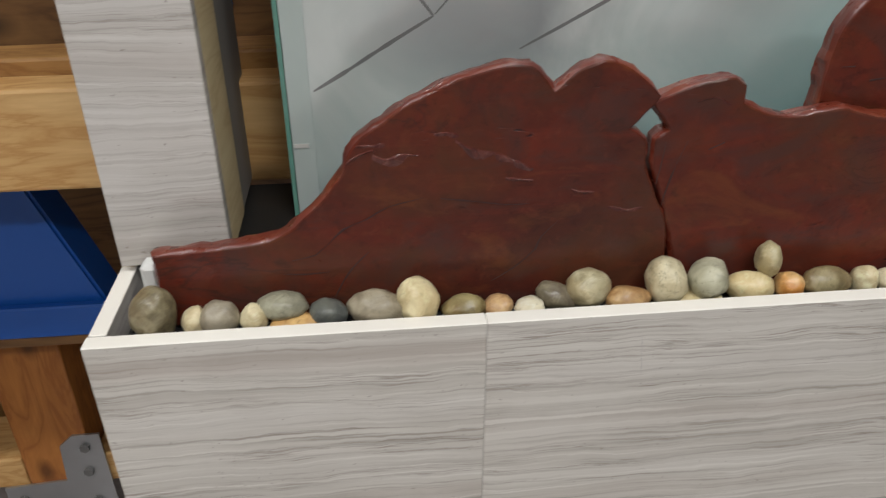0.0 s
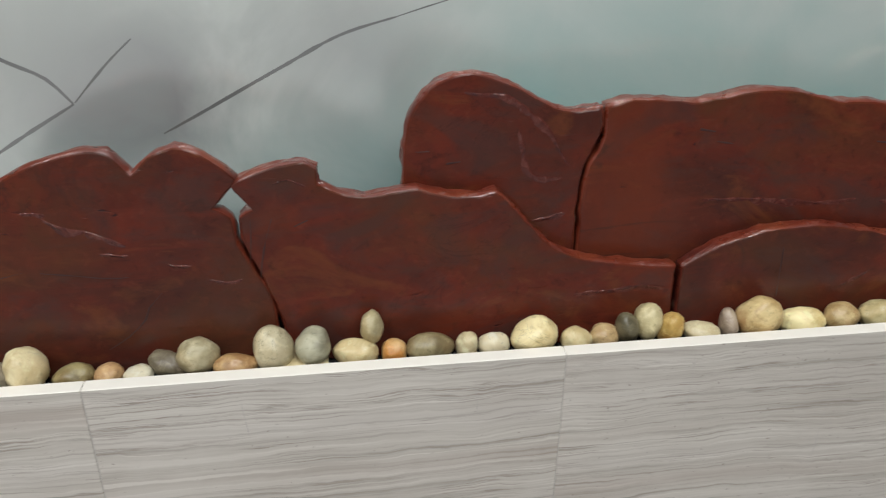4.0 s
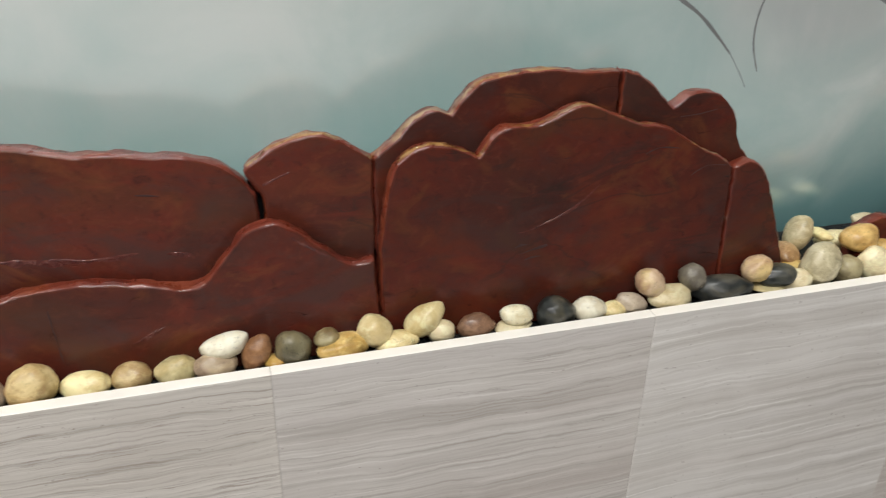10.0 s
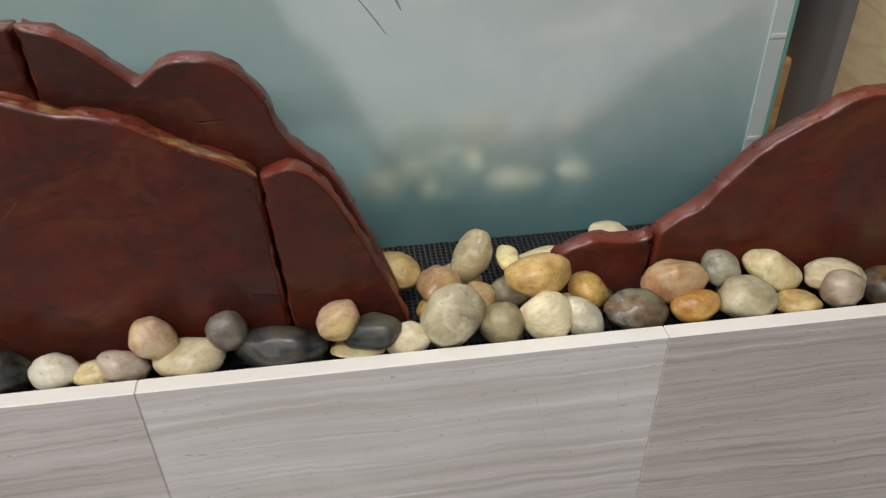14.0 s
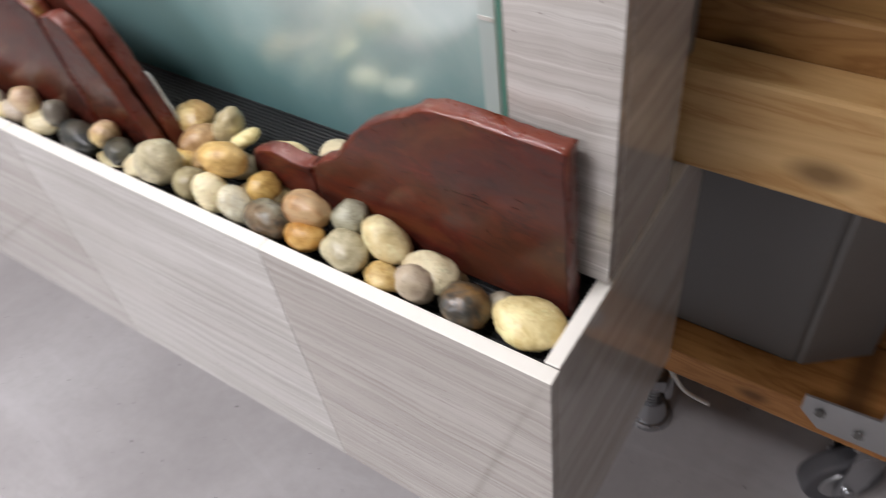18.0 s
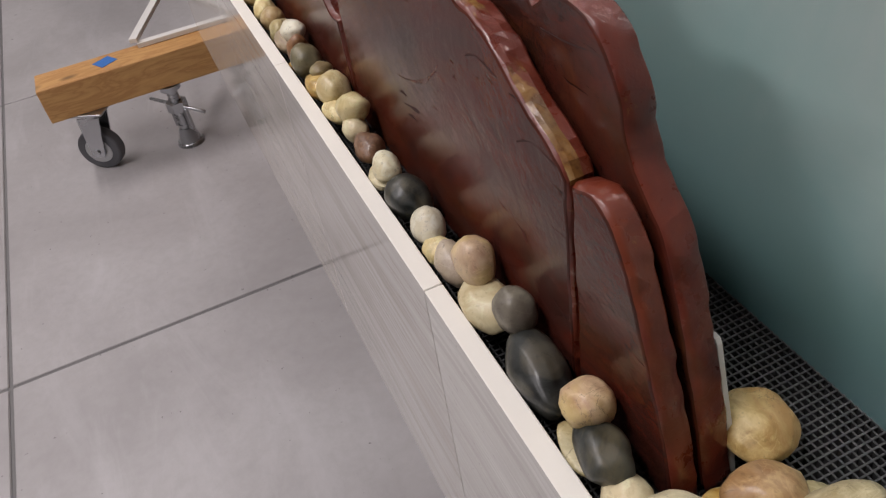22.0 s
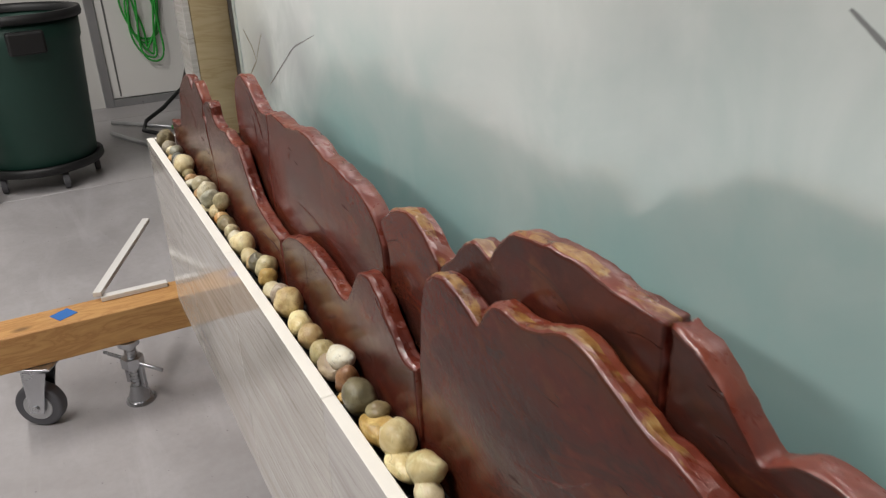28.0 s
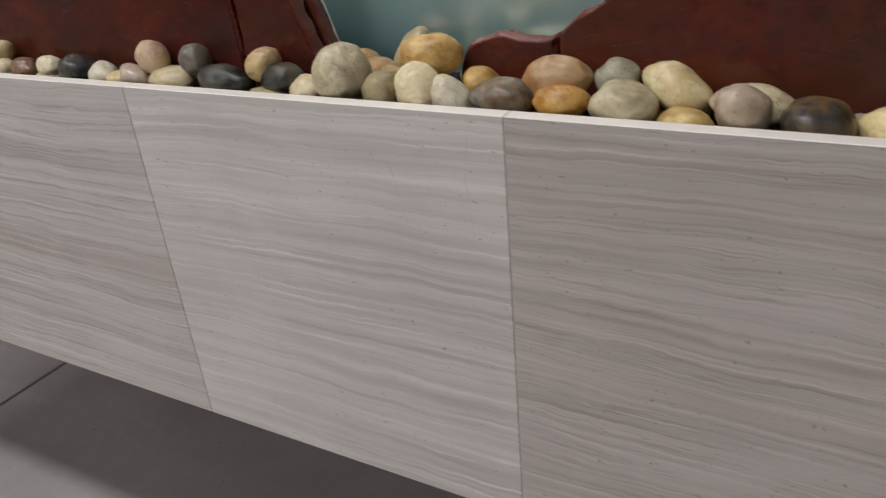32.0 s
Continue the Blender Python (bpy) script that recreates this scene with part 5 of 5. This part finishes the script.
beam("timber_beam", 0.902, 2.021, 0.530, 0.62, BT - 0.050, BT, M_FIRDARK, "second fir base beam under the cabinet")
wire = part("tie_wire", tube([(x, 0.398, z) for x, z in spline([(1.722, 0.206), (1.731, 0.190), (1.746, 0.170), (1.764, 0.163), (1.786, 0.161)], 0.004, False)], 0.0032), M_WHITE, None, smooth=True)
tagged(wire, "curved white tie wire hanging under the base beam", "wire")
tagged(part("plywood_board", box(1.55, 2.75, 1.05, 1.068, 0.0, 1.7, 0.001), M_PLY, None), "brown plywood board leaning upright behind the frame", "plywood")
tagged(part("plywood_board", box(-1.05, 0.30, 0.66, 0.678, 0.0, 1.7, 0.001), M_PLY, None), "brown plywood board standing behind the frame", "plywood")
shelf = part("shelf_board", box(-0.62, -0.02, 0.315, 0.427, RIM - 0.226, RIM - 0.208, 0.001), M_PLY, None)
tagged(shelf, "narrow plywood shelf fixed to the frame post", "shelf")
binn = thing("storage_bin", "blue plastic storage bin with a folded front lip", "storage bin", at=(-0.16, 0.34, RIM - 0.208))
bm = bmesh.new()
prof = [(-0.16, 0.0), (0.138, 0.0), (0.131, 0.035), (0.085, 0.165), (-0.16, 0.165)]
a = [bm.verts.new((px, -0.024, pz)) for px, pz in prof]
b = [bm.verts.new((px, 0.024, pz)) for px, pz in prof]
bm.faces.new(a)
bm.faces.new(b[::-1])
for k in range(5):
    bm.faces.new((a[k], b[k], b[(k + 1) % 5], a[(k + 1) % 5]))
bmesh.ops.recalc_face_normals(bm, faces=bm.faces[:])
bmesh.ops.bevel(bm, geom=bm.edges[:], offset=0.003, segments=2, affect="EDGES")
part("body", bm, M_BLUE, binn)
part("lip", box(-0.16, 0.141, -0.036, -0.025, 0.0, 0.036, 0.002), M_BLUE, binn)

# black ledge between pillar and glass
tagged(part("trough_ledge", box(0.0925, 0.1885, 0.098, 0.200, RIM - 0.03, RIM + 0.001, 0.002), M_BLACK, None), "flat black plastic ledge behind the trough beside the glass edge", "ledge")

# white strips and tape on the long base beam
vee = thing("white_strip", "bent white plastic strip lying across the base beam", "strip", at=(-0.412, -0.124, BT + 0.0005))
part("leg", box(-0.010, 0.010, 0.0, 0.150, 0.0, 0.012, 0.001), M_WHITE, vee)
part("leg", box(-0.46, 0.006, -0.010, 0.010, 0.0, 0.012, 0.001), M_WHITE, vee, at=pose(-0.002, -0.004, 0.013, 0, 0, -22))
tape = part("tape_piece", box(-0.020, 0.020, -0.022, 0.022, 0.0, 0.0012), M_TAPE, None, at=pose(-0.385, -0.208, BT + 0.0002, 0, 0, 30))
tagged(tape, "torn piece of blue masking tape on the beam", "tape")
tape = part("tape_piece", box(0.120, 0.134, 0.3286, 0.3298, RIM + 0.108, RIM + 0.152), M_TAPE, None)
tagged(tape, "strip of blue masking tape on the dark plywood sheet", "tape")

# ---- far end of the workshop ----
can = thing("trash_can", "round dark green plastic trash can on a wheeled dolly", "trash can", at=(-2.40, -0.20, 0))


def lathe(profile, seg=48, bm=None):
    bm = bm or bmesh.new()
    rings = [[bm.verts.new((r * math.cos(2 * math.pi * k / seg), r * math.sin(2 * math.pi * k / seg), z)) for k in range(seg)] for r, z in profile]
    for a, b in zip(rings, rings[1:]):
        for k in range(seg):
            bm.faces.new((a[k], a[(k + 1) % seg], b[(k + 1) % seg], b[k]))
    bmesh.ops.recalc_face_normals(bm, faces=bm.faces[:])
    return bm


part("body", lathe([(0.0, 0.105), (0.225, 0.105), (0.232, 0.115), (0.262, 0.60), (0.270, 0.62), (0.274, 0.70), (0.268, 0.70), (0.256, 0.60), (0.226, 0.125), (0.0, 0.125)]), M_GREEN, can, smooth=True)
part("rim", lathe([(0.262, 0.700), (0.288, 0.700), (0.292, 0.715), (0.288, 0.735), (0.270, 0.735), (0.262, 0.715), (0.262, 0.700)]), M_BLACK, can, smooth=True)
for a in (10, 190):
    part("handle", box(0.265, 0.300, -0.07, 0.07, 0.585, 0.675, 0.010, None, 2), M_BLACK, can, at=pose(0, 0, 0, 0, 0, a))
dolly = part("dolly", lathe([(0.0, 0.075), (0.245, 0.075), (0.256, 0.085), (0.256, 0.108), (0.245, 0.114), (0.240, 0.104), (0.0, 0.104)]), M_BLACK, can, smooth=True)
for k in range(5):
    a = radians(20 + 72 * k)
    c = (0.215 * math.cos(a), 0.215 * math.sin(a))
    w = part("dolly_wheel", cyl(0.036, 0.024, (c[0], c[1], 0.036), "y", seg=24, bevel=0.004), M_RUBBER, can)
    part("wheel_hub", cyl(0.018, 0.028, (c[0], c[1], 0.036), "y", seg=20), M_STEEL, w)
    part("stem", cyl(0.012, 0.03, (c[0], c[1], 0.066), seg=14), M_STEEL, can)
board = part("white_offcut", box(-0.05, 0.05, -0.006, 0.006, 0.0, 0.55, 0.001), M_WHITE, None, at=pose(-2.32, -0.12, 0.128, 12, 0, 20))
tagged(board, "white board offcut standing in the trash can", "board")
lean = part("white_board", box(-0.012, 0.012, -0.05, 0.05, 0.0, 0.62, 0.001), M_WHITE, None, at=pose(-2.10, -0.46, 0.0, 0, -8, 0))
tagged(lean, "white board standing on the floor by the trash can", "board")

# wall panel with cables
panel = thing("wall_panel", "white access panel in a grey metal frame on the wall", "panel", at=(X0, 0.46, 0))
part("sheet", box(0.0, 0.015, -0.22, 0.24, 0.05, 1.6, 0.002), M_WHITE, panel)
for ya, yb in ((-0.275, -0.222), (0.242, 0.290)):
    part("upright", box(0.0, 0.030, ya, yb, 0.0, 1.65, 0.003), M_STEEL, panel)
part("seam", box(0.0155, 0.018, -0.18, -0.170, 0.06, 1.6), M_GREYBOX, panel, "dark seam")
part("bottom_rail", box(0.0, 0.030, -0.2215, 0.2415, 0.0, 0.045, 0.003), M_STEEL, panel)
coil = thing("cable_coil", "coil of bright green cable hanging on the wall panel", "cable", at=(X0, 0.50, RIM))
for k in range(7):
    rnd = random.Random(40 + k)
    yc, top, low, wd = rnd.uniform(-0.02, 0.02), 0.16, -0.36 - 0.022 * k, 0.075 + rnd.uniform(-0.02, 0.025)
    pts = [(0.03 + 0.006 * k, yc + wd * math.sin(u) + 0.02 * math.sin(3 * u + k), (top + low) / 2 - (top - low) / 2 * math.cos(u + 3.1416)) for u in [2 * math.pi * i / 40 for i in range(41)]]
    part("loop", tube(pts, 0.006, 6, True), M_CABLE, coil, smooth=True)
hook = part("hook", tube([(X0, 0.50, RIM + 0.165), (X0 + 0.09, 0.50, RIM + 0.160), (X0 + 0.095, 0.50, RIM + 0.19)], 0.006), M_STEEL, None)
tagged(hook, "steel hook holding the cable coil", "hook")
hose = tube([(x, y, z) for x, y, z in [(X0 + 0.03, 0.70, RIM + 0.25), (X0 + 0.035, 0.705, RIM + 0.0), (-3.4, 0.69, RIM - 0.2), (-3.3, 0.66, RIM - 0.42), (-3.2, 0.58, RIM - 0.58), (-3.1, 0.44, RIM - 0.66), (-3.02, 0.33, RIM - 0.70), (-2.95, 0.30, 0.012), (-2.80, 0.38, 0.012), (-2.60, 0.42, 0.012)]], 0.011)
tagged(part("hose", hose, M_BLACK, None, smooth=True), "black rubber hose running down the wall onto the floor", "hose")
for p, q in (((-3.20, 0.17, 0.02), (-2.82, 0.47, 0.03)), ((-2.95, 0.14, 0.02), (-2.50, 0.30, 0.03))):
    st = thing("stand_leg", "grey metal stand leg with a green plastic tip on the floor", "stand leg", "stand legs", at=p)
    d = Vector(q) - Vector(p)
    part("tube", tube([(0, 0, 0), d * 0.9], 0.012), M_STEEL, st, smooth=True)
    part("tip", tube([d * 0.9, d], 0.0135), M_CABLE, st, "green plastic tip", smooth=True)

# black strips added behind the slab joints so the gaps stay dark
for x0, x1, y0, z1 in ((0.406, 0.434, 0.0502, 0.086), (0.615, 0.653, 0.0695, 0.144), (0.900, 0.934, 0.0712, 0.119), (0.975, 1.030, 0.0708, 0.126), (1.190, 1.209, 0.0700, 0.178), (1.297, 1.315, 0.0525, 0.096), (1.533, 1.551, 0.0747, 0.020)):
    ob = part("sealant_strip", box(x0, x1, y0, y0 + 0.0015, RIM - 0.016, RIM + z1, 0.0004), M_BLACK, None)
    tagged(ob, "added black strip that darkens a joint between slabs", "sealant", "sealant strips")
